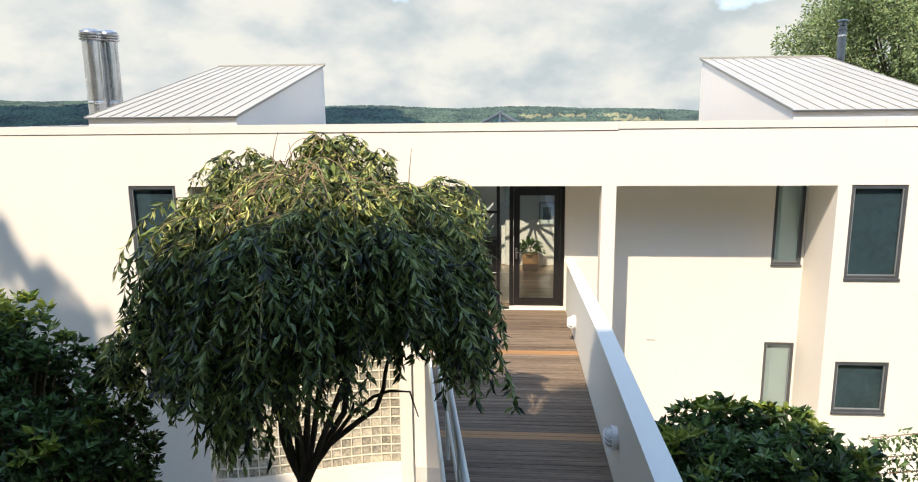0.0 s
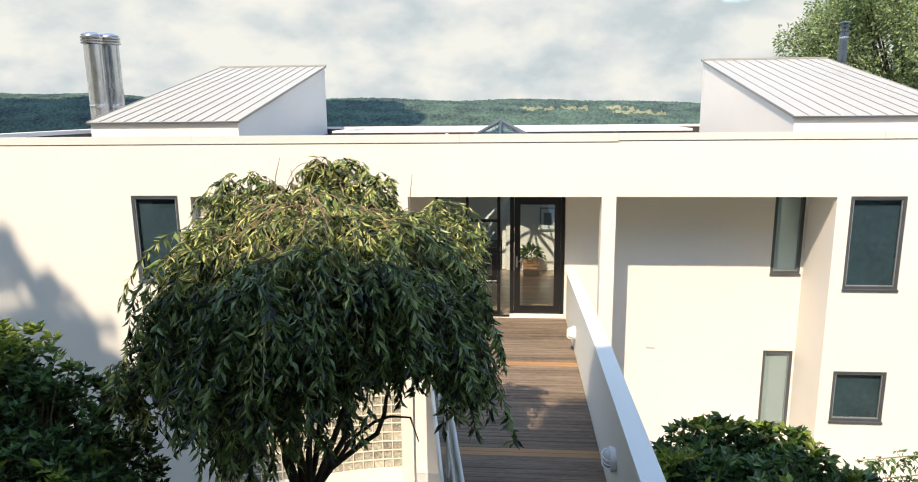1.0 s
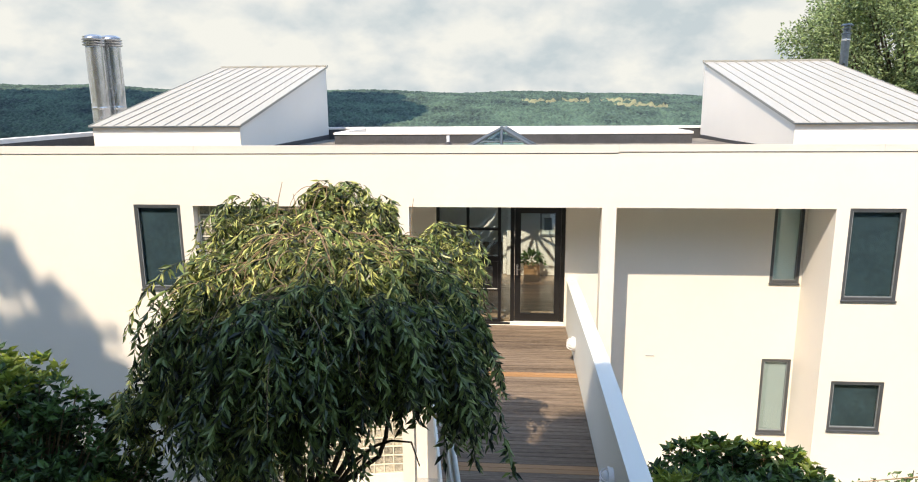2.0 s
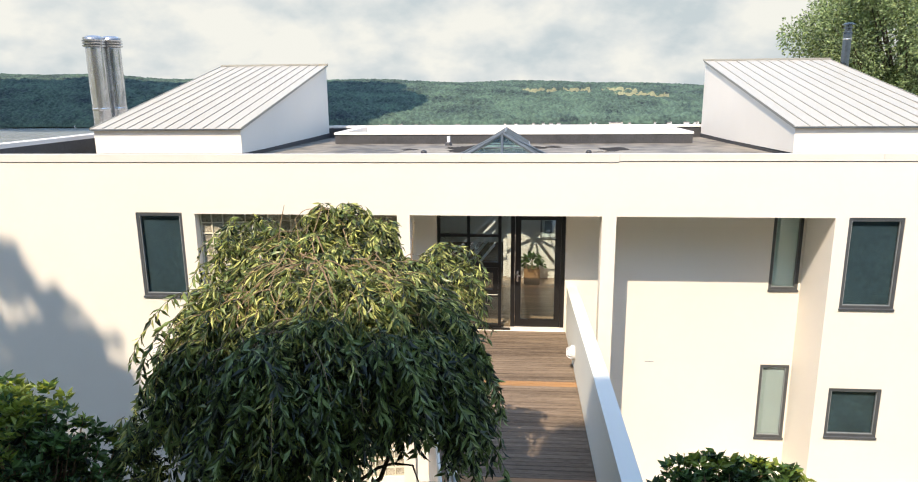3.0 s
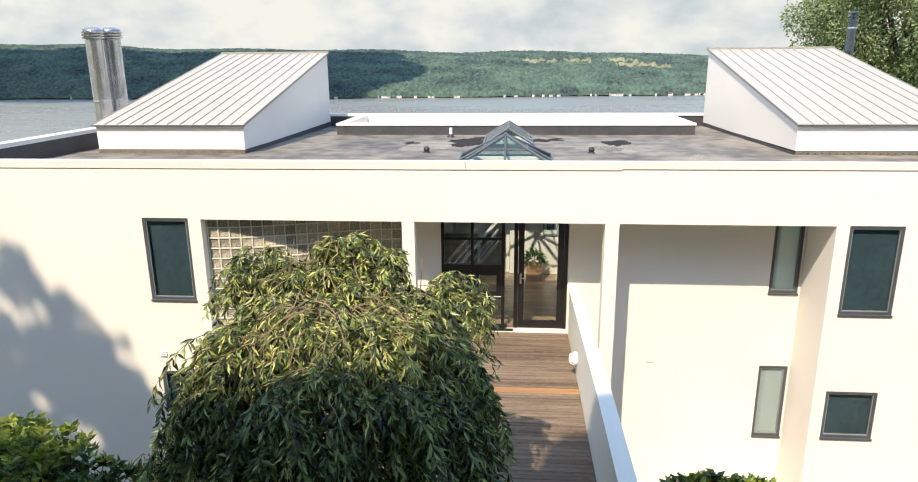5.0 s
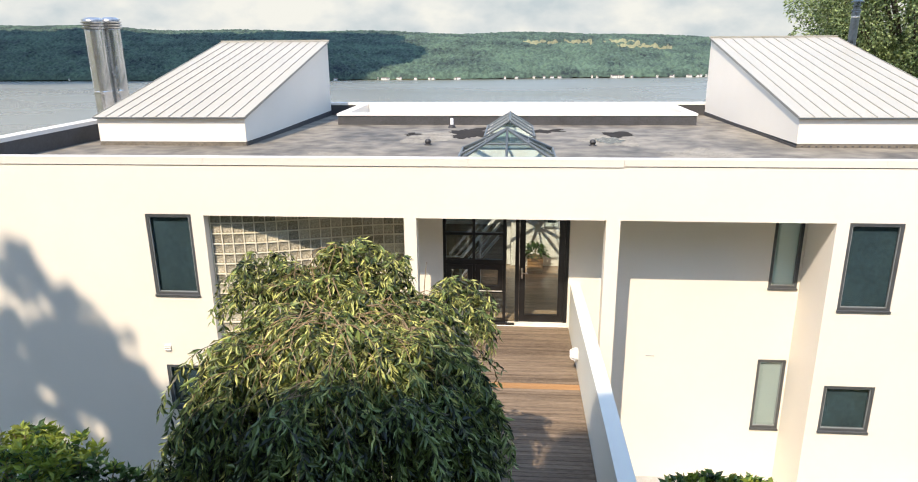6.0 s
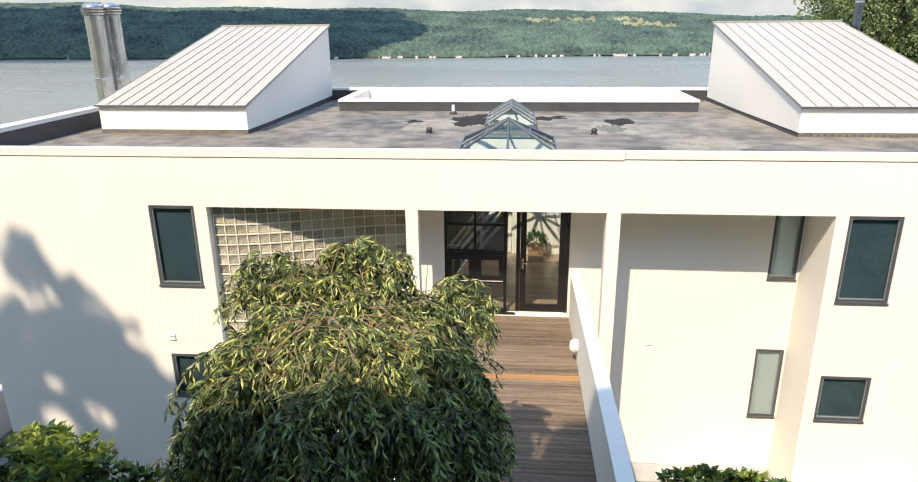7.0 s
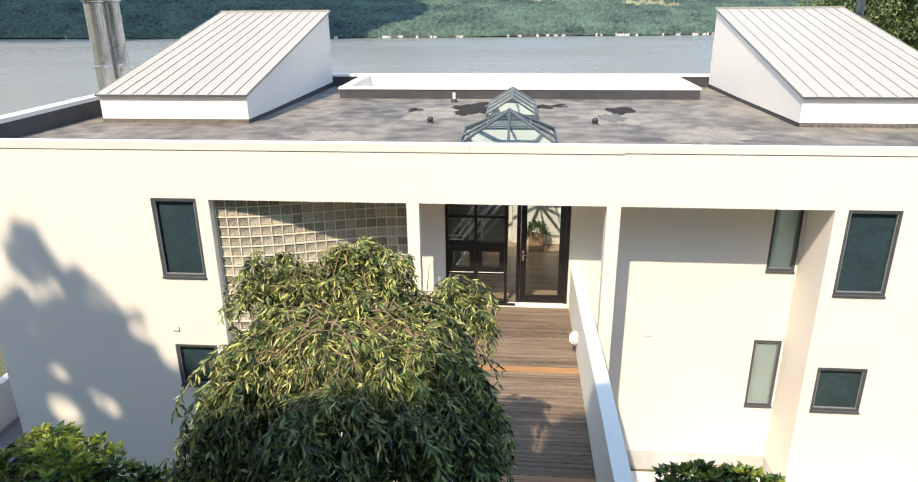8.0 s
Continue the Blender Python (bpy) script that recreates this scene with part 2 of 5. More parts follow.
PUDDLE = material("wet_roof", (0.028, 0.026, 0.025), 0.06, vary=0.3, scale=2, fine=12, bump=0.0, gloss=0.6)
CLOUD = material("cloud", (0.85, 0.86, 0.88), 1.0, vary=0.04, scale=0.01, fine=0.05, bump=0.0)
GREY_PLANK = material("grey_terrace_wood", (0.208, 0.202, 0.22), 0.75, vary=0.3, scale=2, fine=26, bump=0.3, stretch=(6, 0.4, 6), each=0.2)
HOUSE_WHITE = material("far_house_white", (0.6, 0.58, 0.54), 0.8, vary=0.05, scale=0.3, fine=2, bump=0.0)
HOUSE_ROOF = material("far_house_roof", (0.15, 0.13, 0.12), 0.8, vary=0.2, scale=0.3, fine=2, bump=0.0)


# ---- building blocks ----
class Geo:
    """Corners and faces of one mesh, gathered piece by piece."""

    def __init__(self):
        self.v, self.f = [], []

    def add(self, verts, faces):
        k = len(self.v)
        self.v += [tuple(p) for p in verts]
        self.f += [tuple(i + k for i in f) for f in faces]
        return self

    def box(self, x0, x1, y0, y1, z0, z1):
        return self.add([(x0, y0, z0), (x1, y0, z0), (x1, y1, z0), (x0, y1, z0), (x0, y0, z1), (x1, y0, z1), (x1, y1, z1), (x0, y1, z1)],
                        [(0, 3, 2, 1), (4, 5, 6, 7), (0, 1, 5, 4), (1, 2, 6, 5), (2, 3, 7, 6), (3, 0, 4, 7)])

    def prism(self, low, high):
        """A closed body between two outlines with the same number of corners."""
        n = len(low)
        faces = [tuple(reversed(range(n))), tuple(range(n, 2 * n))]
        faces += [(i, (i + 1) % n, n + (i + 1) % n, n + i) for i in range(n)]
        return self.add(list(low) + list(high), faces)

    def tube(self, points, radii, n=8):
        """A round bar through points; radii one number or one for each point."""
        pts = [Vector(p) for p in points]
        rr = radii if isinstance(radii, (list, tuple)) else [radii] * len(pts)
        k = len(self.v)
        for i, p in enumerate(pts):
            d = (pts[min(i + 1, len(pts) - 1)] - pts[max(i - 1, 0)]).normalized()
            a = d.orthogonal().normalized() if i == 0 else (a - d * a.dot(d)).normalized()
            b = d.cross(a)
            self.v += [tuple(p + (a * math.cos(u) + b * math.sin(u)) * rr[i]) for u in (2 * math.pi * j / n for j in range(n))]
        for i in range(len(pts) - 1):
            self.f += [(k + i * n + j, k + i * n + (j + 1) % n, k + (i + 1) * n + (j + 1) % n, k + (i + 1) * n + j) for j in range(n)]
        self.f += [tuple(k + j for j in reversed(range(n))), tuple(k + (len(pts) - 1) * n + j for j in range(n))]
        return self

    def turned(self, cx, cy, profile, n=20):
        """A turned body round an upright axis; profile: radius and height, from the foot up."""
        return self.tube([(cx, cy, z) for r, z in profile], [r for r, z in profile], n)

    def mesh(self, name):
        me = bpy.data.meshes.new(name)
        me.from_pydata(self.v, [], self.f)
        me.update()
        return me


def put(name, geo, mat, parent=None, label="", smooth=False, bevel=0.0):
    """Links a body as one mesh object, under a parent where one is given."""
    me = geo.mesh(name) if isinstance(geo, Geo) else geo
    if bevel:
        bm = bmesh.new()
        bm.from_mesh(me)
        bmesh.ops.recalc_face_normals(bm, faces=bm.faces)
        bmesh.ops.bevel(bm, geom=bm.edges[:], offset=bevel, segments=2, affect="EDGES", profile=0.6)
        bm.to_mesh(me)
        bm.free()
    if not me.materials:
        me.materials.append(mat)
    if smooth:
        me.polygons.foreach_set("use_smooth", [True] * len(me.polygons))
        me.update()
    ob = new(name, me)
    if parent:
        ob.parent = parent
        ob.matrix_parent_inverse = parent.matrix_basis.inverted()
    if label:
        ob["label"] = label
    return ob


def empty(name, at=(0, 0, 0)):
    ob = new(name)
    ob.matrix_basis = pose(*at)
    ob.empty_display_size = 0.1
    return ob


def grid_wall(us, vs, solid, place, thick):
    """A wall from a grid of cells with true openings. place(u, v, d) gives the corner at depth d."""
    g = Geo()
    seen = {}

    def corner(i, j, d):
        if (i, j, d) not in seen:
            seen[i, j, d] = len(g.v)
            g.v.append(tuple(place(us[i], vs[j], thick * d)))
        return seen[i, j, d]

    nu, nv = len(us) - 1, len(vs) - 1
    on = [[0 <= i < nu and 0 <= j < nv and solid((us[i] + us[i + 1]) / 2, (vs[j] + vs[j + 1]) / 2) for j in range(nv)] for i in range(nu)]

    def filled(i, j):
        return 0 <= i < nu and 0 <= j < nv and on[i][j]

    for i in range(nu):
        for j in range(nv):
            if not on[i][j]:
                continue
            c = [(i, j), (i + 1, j), (i + 1, j + 1), (i, j + 1)]
            g.f.append(tuple(corner(*p, 0) for p in c))
            g.f.append(tuple(corner(*p, 1) for p in reversed(c)))
            for a, b, (di, dj) in ((0, 1, (0, -1)), (1, 2, (1, 0)), (2, 3, (0, 1)), (3, 0, (-1, 0))):
                if not filled(i + di, j + dj):
                    g.f.append((corner(*c[b], 0), corner(*c[a], 0), corner(*c[a], 1), corner(*c[b], 1)))
    return g


def inside(u, v, rects):
    return any(a < u < b and c < v < d for a, b, c, d in rects)

# ---- ground, lake and far shore ----
LAKE = -100.0


def ground_z(x, y):
    if y < -9.5:
        return -0.12 + 0.10 * (-9.5 - y)
    if y < -1.5:
        s = (y + 9.5) / 8.0
        s = s * s * (3 - 2 * s)
        return -0.12 - 3.84 * s
    if y < 16:
        return -3.96
    if y < 330:
        return max(-3.96 - 0.34 * (y - 16), LAKE - 8)
    return LAKE - 8


def shore_y(x):
    """The far waterline."""
    return 1960 + 0.05 * x + 0.00001 * x * x + 25 * math.sin(x / 310.0) + 9 * math.sin(x / 83.0)


def hill_z(x, y):
    """The far hillside above the waterline."""
    d = y - shore_y(x)
    if d < 0:
        return LAKE - 8
    top = (8 - 0.024 * x + 4 * math.sin(x / 420.0 + 1.0) + 3 * math.sin(x / 170.0)) - LAKE
    s = min(1, d / 820.0)
    return LAKE + 1.0 + top * (1 - (1 - s) ** 1.7) + 4 * math.sin(x / 95.0 + y / 140.0) * s


def make_ground():
    ys = [-400, -200, -100, -60, -40, -30, -24, -20, -17, -15, -13.5, -12.5] + [-12 + 0.75 * i for i in range(17)] + [2, 6, 10, 14, 16, 20, 30, 50, 80, 120, 180, 250, 340, 600, 1000, 1500, 1850]
    ys += [1900 + 40 * i for i in range(30)] + [3300, 3800, 4600]
    xs = [-4600, -3600, -2800, -2200, -1800, -1400, -1000, -700, -450, -250, -120, -60, -30, -20, -15, -12]
    xs += [-10 + 1.0 * i for i in range(21)] + [12, 15, 20, 30, 60, 120, 250, 450, 700, 1000, 1400, 1800, 2200, 2800, 3600, 4600]
    g = Geo()
    for y in ys:
        for x in xs:
            z = ground_z(x, y) if y < 1500 else hill_z(x, y)
            if -14 < y < 1 and abs(x) < 14:
                z += 0.06 * noise.noise((x * 0.6, y * 0.6, 1))
            g.v.append((x, y, z))
    n = len(xs)
    for j in range(len(ys) - 1):
        for i in range(n - 1):
            g.f.append((j * n + i, j * n + i + 1, (j + 1) * n + i + 1, (j + 1) * n + i))
    tagged(put("ground", g, EARTH, smooth=True), "dark garden soil sloping from the footbridge down to the house", "ground", kind="structure")
    w = Geo()
    w.add([(-4600, 200, LAKE), (4600, 200, LAKE), (4600, 2300, LAKE), (-4600, 2300, LAKE)], [(0, 1, 2, 3)])
    tagged(put("water", w, WATER), "grey-blue rippled lake below the house", "lake", kind="structure")


FIELDS = [(20, 255, 2405, 2462), (335, 510, 2325, 2412), (300, 420, 2436, 2490)]


def make_forest():
    """The wooded far hillside: a sheet of rounded tree crowns."""
    rng = np.random.default_rng(5)
    xs = np.arange(-2700, 1900, 5.5)
    ds = np.concatenate([[0.0, 3.0], np.arange(9, 420, 5.5), np.arange(420, 1000, 9.0)])
    cell = 11.0
    nx, ny = int(5200 / cell) + 4, int(1300 / cell) + 6
    jit = rng.random((nx, ny, 3))
    X = xs[None, :] + 0 * ds[:, None]
    S = np.array([shore_y(x) for x in xs])
    Y = S[None, :] + ds[:, None]
    u, v = (X + 2900) / cell, ds[:, None] / cell + 0 * X + 2
    iu, iv = np.floor(u).astype(int), np.floor(v).astype(int)
    best = np.zeros_like(X)
    for di in (-1, 0, 1):
        for dj in (-1, 0, 1):
            j = jit[np.clip(iu + di, 0, nx - 1), np.clip(iv + dj, 0, ny - 1)]
            r2 = (u - iu - di - j[..., 0]) ** 2 + (v - iv - dj - j[..., 1]) ** 2
            best = np.maximum(best, (0.55 + 0.75 * j[..., 2]) * np.sqrt(np.clip(1 - r2 / 0.75, 0, 1)))
    Z = np.array([[hill_z(float(X[a, b]), float(Y[a, b])) for b in range(X.shape[1])] for a in range(X.shape[0])])
    open_land = np.zeros_like(X, dtype=bool)
    for a, b, c, d in FIELDS:
        wob = 3 * np.sin(X / 47.0) + 1.5 * np.sin(X / 17.0)
        open_land |= (X > a) & (X < b) & (Y + wob > c) & (Y + wob < d)
    Z = Z + np.where(open_land, 0.5, 2.0 + 17.0 * best)
    Z[0] -= 14.0 * best[0] + 3.0
    Z[1] -= 9.0 * best[1]
    me = bpy.data.meshes.new("forest")
    rows, cols = X.shape
    verts = np.stack([X, Y, Z], -1).reshape(-1, 3)
    a = (np.arange(rows - 1)[:, None] * cols + np.arange(cols - 1)[None, :]).reshape(-1)
    quads = np.stack([a, a + 1, a + cols + 1, a + cols], -1)
    me.from_pydata(verts.tolist(), [], quads.tolist())
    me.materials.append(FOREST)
    me.materials.append(FIELD)
    flat = open_land[:-1, :-1].reshape(-1).astype(np.int32)
    me.polygons.foreach_set("material_index", flat)
    me.polygons.foreach_set("use_smooth", [True] * len(me.polygons))
    me.update()
    tagged(put("forest", me, FOREST), "dense woods tinted blue for haze, with a few mown fields on the far hillside", "forest", kind="stuff")


def make_far_house(width, deep, high):
    g = empty("far_house")
    put("wall", Geo().box(-width / 2, width / 2, -deep / 2, deep / 2, -2, high), HOUSE_WHITE, g)
    r = Geo()
    e = 0.4
    lo = [(-width / 2 - e, -deep / 2 - e, high), (width / 2 + e, -deep / 2 - e, high), (width / 2 + e, deep / 2 + e, high), (-width / 2 - e, deep / 2 + e, high)]
    r.add(lo + [(-width / 2 - e, 0, high + deep * 0.4), (width / 2 + e, 0, high + deep * 0.4)],
          [(0, 1, 5, 4), (2, 3, 4, 5), (3, 0, 4), (1, 2, 5), (3, 2, 1, 0)])
    put("roof", r, HOUSE_ROOF, g)
    tagged(g, "small white gabled house on the wooded lake shore", "house", "houses along the far shore")
    return g


def make_shore_houses():
    rng = random.Random(11)
    base = [make_far_house(7, 5, 3.4), make_far_house(10, 6, 2.8), make_far_house(4.5, 4.5, 4.6)]
    first = set()
    x = -1500.0
    while x < 700:
        x += rng.choice((7, 10, 14, 22, 40)) if x > -480 else rng.choice((60, 90, 140, 180))
        k = rng.randrange(3)
        y = shore_y(x) + rng.uniform(-1, 3)
        m = pose(x, y, hill_z(x, y) + 0.5, 0, 0, rng.uniform(-40, 40))
        if k in first:
            copy_thing(base[k], m)
        else:
            base[k].matrix_basis = m
            first.add(k)
    for dx, y in ((350, 2462), (372, 2470), (398, 2460), (470, 2412), (440, 2380)):
        b = copy_thing(base[1], pose(dx, y, hill_z(dx, y) + 1, 0, 0, 10))
        tagged(b, "white farm building among hilltop fields", "house", "farm on the hill")


def make_cloud():
    """The low cloud whose shadow lies on part of the far hillside."""
    rng = random.Random(3)
    g = Geo()
    for i in range(70):
        cx, cy = rng.uniform(-3300, -760), rng.uniform(1130, 1830)
        r = rng.uniform(130, 260)
        n = 14
        prof = [(r * math.cos(a) * 1.0, 900 + r * 0.35 * math.sin(a)) for a in (-1.2, -0.6, 0, 0.5, 1.0, 1.4)]
        g.turned(cx, cy, prof, n)
    tagged(put("cloud", g, CLOUD, smooth=True), "fair-weather cumulus cloud drifting over the lake", "cloud", kind="structure")


make_ground()
make_forest()
make_cloud()

# ---- the house ----
BEAM, GROUND = 2.455, -3.96
RECESS = 1.09                      # face of the wall behind the front openings
ROOF = 2.97
X_LEFT, X_RIGHT, Y_BACK = -11.75, 11.75, 13.6
FRONT_WINDOWS = [(-6.84, -5.96, 0.88, 2.475), (-6.84, -5.96, -1.55, -0.60), (5.675, 6.575, 0.865, 2.465), (5.675, 6.575, -1.555, -0.615)]
FRONT_OPENINGS = [(-5.72, -2.0, -9, BEAM), (-1.775, 1.585, -9, BEAM), (1.83, 5.455, -9, BEAM)]
BACK_OPENINGS = [(-1.43, 1.06, -0.07, 2.44), (4.875, 5.415, 0.86, 2.44), (4.868, 5.42, -2.206, -0.652), (-1.40, 0.9, -3.05, -0.45)]


def roof_z(y):
    return ROOF + 0.01 - 0.011 * (y - 5)


def make_front_wall():
    holes = FRONT_WINDOWS + FRONT_OPENINGS
    us = sorted({X_LEFT, -10.66, X_RIGHT} | {r[k] for r in holes for k in (0, 1)})
    vs = sorted({GROUND - 0.5, -3.47, -0.3, 3.40} | {r[k] for r in holes for k in (2, 3) if r[k] > -5})
    g = grid_wall(us, vs, lambda u, v: not inside(u, v, holes) and not (u < -10.66 and v < -0.3), lambda u, v, d: (u, d, v), 0.26)
    wall = tagged(put("wall_front", g, STUCCO), "smooth white stucco front wall with deep openings", "wall", kind="structure")
    # the metal coping, in lengths with a lower fascia on one part
    joints = [X_LEFT - 0.03, -5.6, -0.85, 1.83, 6.1, X_RIGHT + 0.03]
    for a, b in zip(joints, joints[1:]):
        drop = 0.02 if b <= 1.9 else 0.0
        c = Geo().prism([(a + 0.002, -0.012, 3.415 - drop), (a + 0.002, -0.015, 3.535), (a + 0.002, 0.30, 3.515), (a + 0.002, 0.30, 3.401)],
                        [(b - 0.002, -0.012, 3.415 - drop), (b - 0.002, -0.015, 3.535), (b - 0.002, 0.30, 3.515), (b - 0.002, 0.30, 3.401)])
        put("coping", c, CAP, wall, "white folded-metal coping")
        put("drip_edge", Geo().box(a + 0.002, b - 0.002, -0.008, -0.0005, 3.405 - drop, 3.4135 - drop), FLASHING, wall, "dark shadow-gap strip")
    return wall


def make_recess():
    us = sorted({-2.3, 5.455} | {r[k] for r in BACK_OPENINGS for k in (0, 1)})
    vs = sorted({-3.47, 2.50} | {r[k] for r in BACK_OPENINGS for k in (2, 3)})
    g = grid_wall(us, vs, lambda u, v: not inside(u, v, BACK_OPENINGS), lambda u, v, d: (u, RECESS + d, v), 0.24)
    tagged(put("wall_recess", g, STUCCO), "white stucco wall set back under the overhang", "wall", kind="structure")
    tagged(put("wall_recess_side", Geo().box(5.457, 5.66, 0.262, RECESS + 0.24, -3.47, 2.50), STUCCO), "white stucco return wall", "wall", kind="structure")
    tagged(put("wall_recess_end", Geo().box(-5.95, -5.74, 0.262, 1.6, -3.47, 2.50), STUCCO), "white stucco return wall", "wall", kind="structure")
    p = Geo().box(-2.3, 5.46, RECESS + 0.012, RECESS + 0.23, GROUND - 0.6, -3.472)
    p.box(5.462, X_RIGHT, 0.03, 0.22, GROUND - 0.6, -4.12).box(5.462, 5.65, 0.262, RECESS + 0.23, GROUND - 0.6, -3.472).box(-5.94, -5.75, 0.262, 1.59, GROUND - 0.6, -3.472)
    tagged(put("plinth", p, CONCRETE), "bare weathered concrete plinth below the stucco", "plinth", kind="structure")
    tagged(put("vent_slot", Geo().box(2.66, 2.83, RECESS - 0.006, RECESS + 0.01, -0.648, -0.634), FRAME_EDGE), "thin grey overflow slot in the wall", "vent", kind="structure")
    s = Geo().box(-5.73, 5.47, 0.262, RECESS + 0.0, BEAM + 0.002, 2.56)
    tagged(put("ceiling_porch", s, STUCCO), "white plaster soffit over the porch", "ceiling", kind="structure")


def make_paving():
    # mostly unseen pale slabs, spread out and lightened to bounce sun into the recess
    pv = empty("pavement", (0, -1, GROUND))
    for i in range(12):
        for j in range(4):
            x, y = -5.6 + i * 1.24, -3.8 + j * 1.2
            put("slab", Geo().box(x, x + 1.232, y, y + 1.192, GROUND - 0.10, GROUND + 0.02 + 0.004 * ((i * 7 + j * 3) % 3)), PAVING, pv)
    tagged(pv, "pale concrete paving slabs, mostly unseen, added to bounce light into the recess", "paving", kind="structure")


def make_shell():
    for name, g in (("wall_left", Geo().box(X_LEFT, -11.44, 0.262, Y_BACK, -0.3, 3.40).box(-10.66, -10.40, 0.262, Y_BACK, GROUND - 0.5, -0.302)),
                    ("wall_right", Geo().box(11.44, X_RIGHT, 0.262, Y_BACK, GROUND - 0.5, 3.40)),
                    ("wall_rear", Geo().box(-11.438, 11.438, 13.35, Y_BACK, GROUND - 0.5, 3.24)),
                    ("floor_left", Geo().box(-11.438, -10.66, 0.262, 13.34, -0.3, -0.1))):
        tagged(put(name, g, STUCCO), "white stucco outer wall", "wall", kind="structure")
    for name, x0, x1 in (("coping_left", X_LEFT - 0.03, -11.42), ("coping_right", 11.42, X_RIGHT + 0.03)):
        tagged(put(name, Geo().box(x0, x1, 0.302, Y_BACK, 3.401, 3.50), CAP), "white metal coping of the side parapet", "coping", kind="structure")
        xi = -11.436 if x0 < 0 else 11.42
        tagged(put("parapet_lining", Geo().box(xi, xi + 0.016, 0.31, 13.34, 2.8, 3.399), FLASHING), "dark roofing membrane turned up the parapet", "flashing", kind="structure")
    tagged(put("coping_rear", Geo().box(-11.40, 11.40, 13.30, Y_BACK + 0.03, 3.242, 3.32), CAP), "white metal coping of the rear parapet", "coping", kind="structure")
    tagged(put("parapet_lining_rear", Geo().box(-11.40, 11.40, 13.33, 13.348, 2.7, 3.24), FLASHING), "dark roofing membrane turned up the parapet", "flashing", kind="structure")
    tagged(put("parapet_lining_front", Geo().box(-11.40, 11.40, 0.262, 0.28, 2.9, 3.40), FLASHING), "dark roofing membrane turned up the parapet", "flashing", kind="structure")
    # the flat roof, open under the skylights, the clerestories and the light well
    holes = [(-1.15, 0.75, 1.85, 3.65), (-0.78, 0.42, 5.8, 7.9), (-5.45, 5.25, 10.2, 13.30)]
    us = sorted({-11.42, 11.42} | {h[k] for h in holes for k in (0, 1)} | {float(x) for x in range(-11, 12, 2)})
    vs = sorted({0.28, 13.33} | {h[k] for h in holes for k in (2, 3)} | {float(y) for y in range(1, 13, 2)})
    g = grid_wall(us, vs, lambda u, v: not inside(u, v, holes), lambda u, v, d: (u, v, roof_z(v) - d), 0.28)
    tagged(put("roof", g, MEMBRANE), "flat roof in worn grey-brown membrane with dried puddle marks", "roof", kind="structure")
    tagged(put("floor", Geo().box(-11.4, 11.4, RECESS + 0.26, 13.3, -0.28, -0.012), FLOOR_WOOD), "brown wooden floor of the hall", "floor", kind="structure")


def make_window(number, x0, x1, z0, z1, y, blind=None, sill=True):
    """A dark metal window set in an opening whose face lies at y."""
    w = empty("window_%d" % number, ((x0 + x1) / 2, y, z0))
    f = 0.052
    fr = Geo()
    fr.box(x0 + 0.002, x0 + f, y + 0.012, y + 0.10, z0 + 0.002, z1 - 0.002).box(x1 - f, x1 - 0.002, y + 0.012, y + 0.10, z0 + 0.002, z1 - 0.002)
    fr.box(x0 + f, x1 - f, y + 0.012, y + 0.10, z1 - f, z1 - 0.002).box(x0 + f, x1 - f, y + 0.012, y + 0.10, z0 + 0.002, z0 + f)
    put("window_frame", fr, FRAME, w, "dark grey metal frame")
    s = 0.011
    a, b, c, d = x0 + f + 0.004, x1 - f - 0.004, z0 + f + 0.004, z1 - f - 0.004
    sa = Geo()
    sa.box(a, a + s, y + 0.022, y + 0.06, c, d).box(b - s, b, y + 0.022, y + 0.06, c, d)
    sa.box(a + s, b - s, y + 0.022, y + 0.06, d - s, d).box(a + s, b - s, y + 0.022, y + 0.06, c, c + s)
    sash = put("sash", sa, FRAME_EDGE, w, "thin lighter grey sash edge")
    pane = put("pane", Geo().box(a + s, b - s, y + 0.042, y + 0.048, c + s, d - s), PALE_PANE if blind else PANE, sash, "clear reflecting glass")
    pane.visible_shadow = False
    if sill:
        put("window_sill", Geo().box(x0 - 0.008, x1 + 0.008, y - 0.025, y + 0.011, z0 - 0.028, z0 + 0.006), FRAME, w)
    # dark sheet added behind the glass to give the pane the dim room's tone
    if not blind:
        put("inner_screen", Geo().box(a + 0.002, b - 0.002, y + 0.095, y + 0.099, c, d), DARK_TEAL, w, "dark teal sheet added behind the glass")
    if blind:
        put("blind", Geo().box(a + 0.03, b - 0.005, y + 0.075, y + 0.08, c, d), blind, w, "pale green-grey roller blind")
    tagged(w, "dark-framed window with a pale drawn blind" if blind else "dark-framed casement window with reflecting glass", "window", kind="structure")
    return w


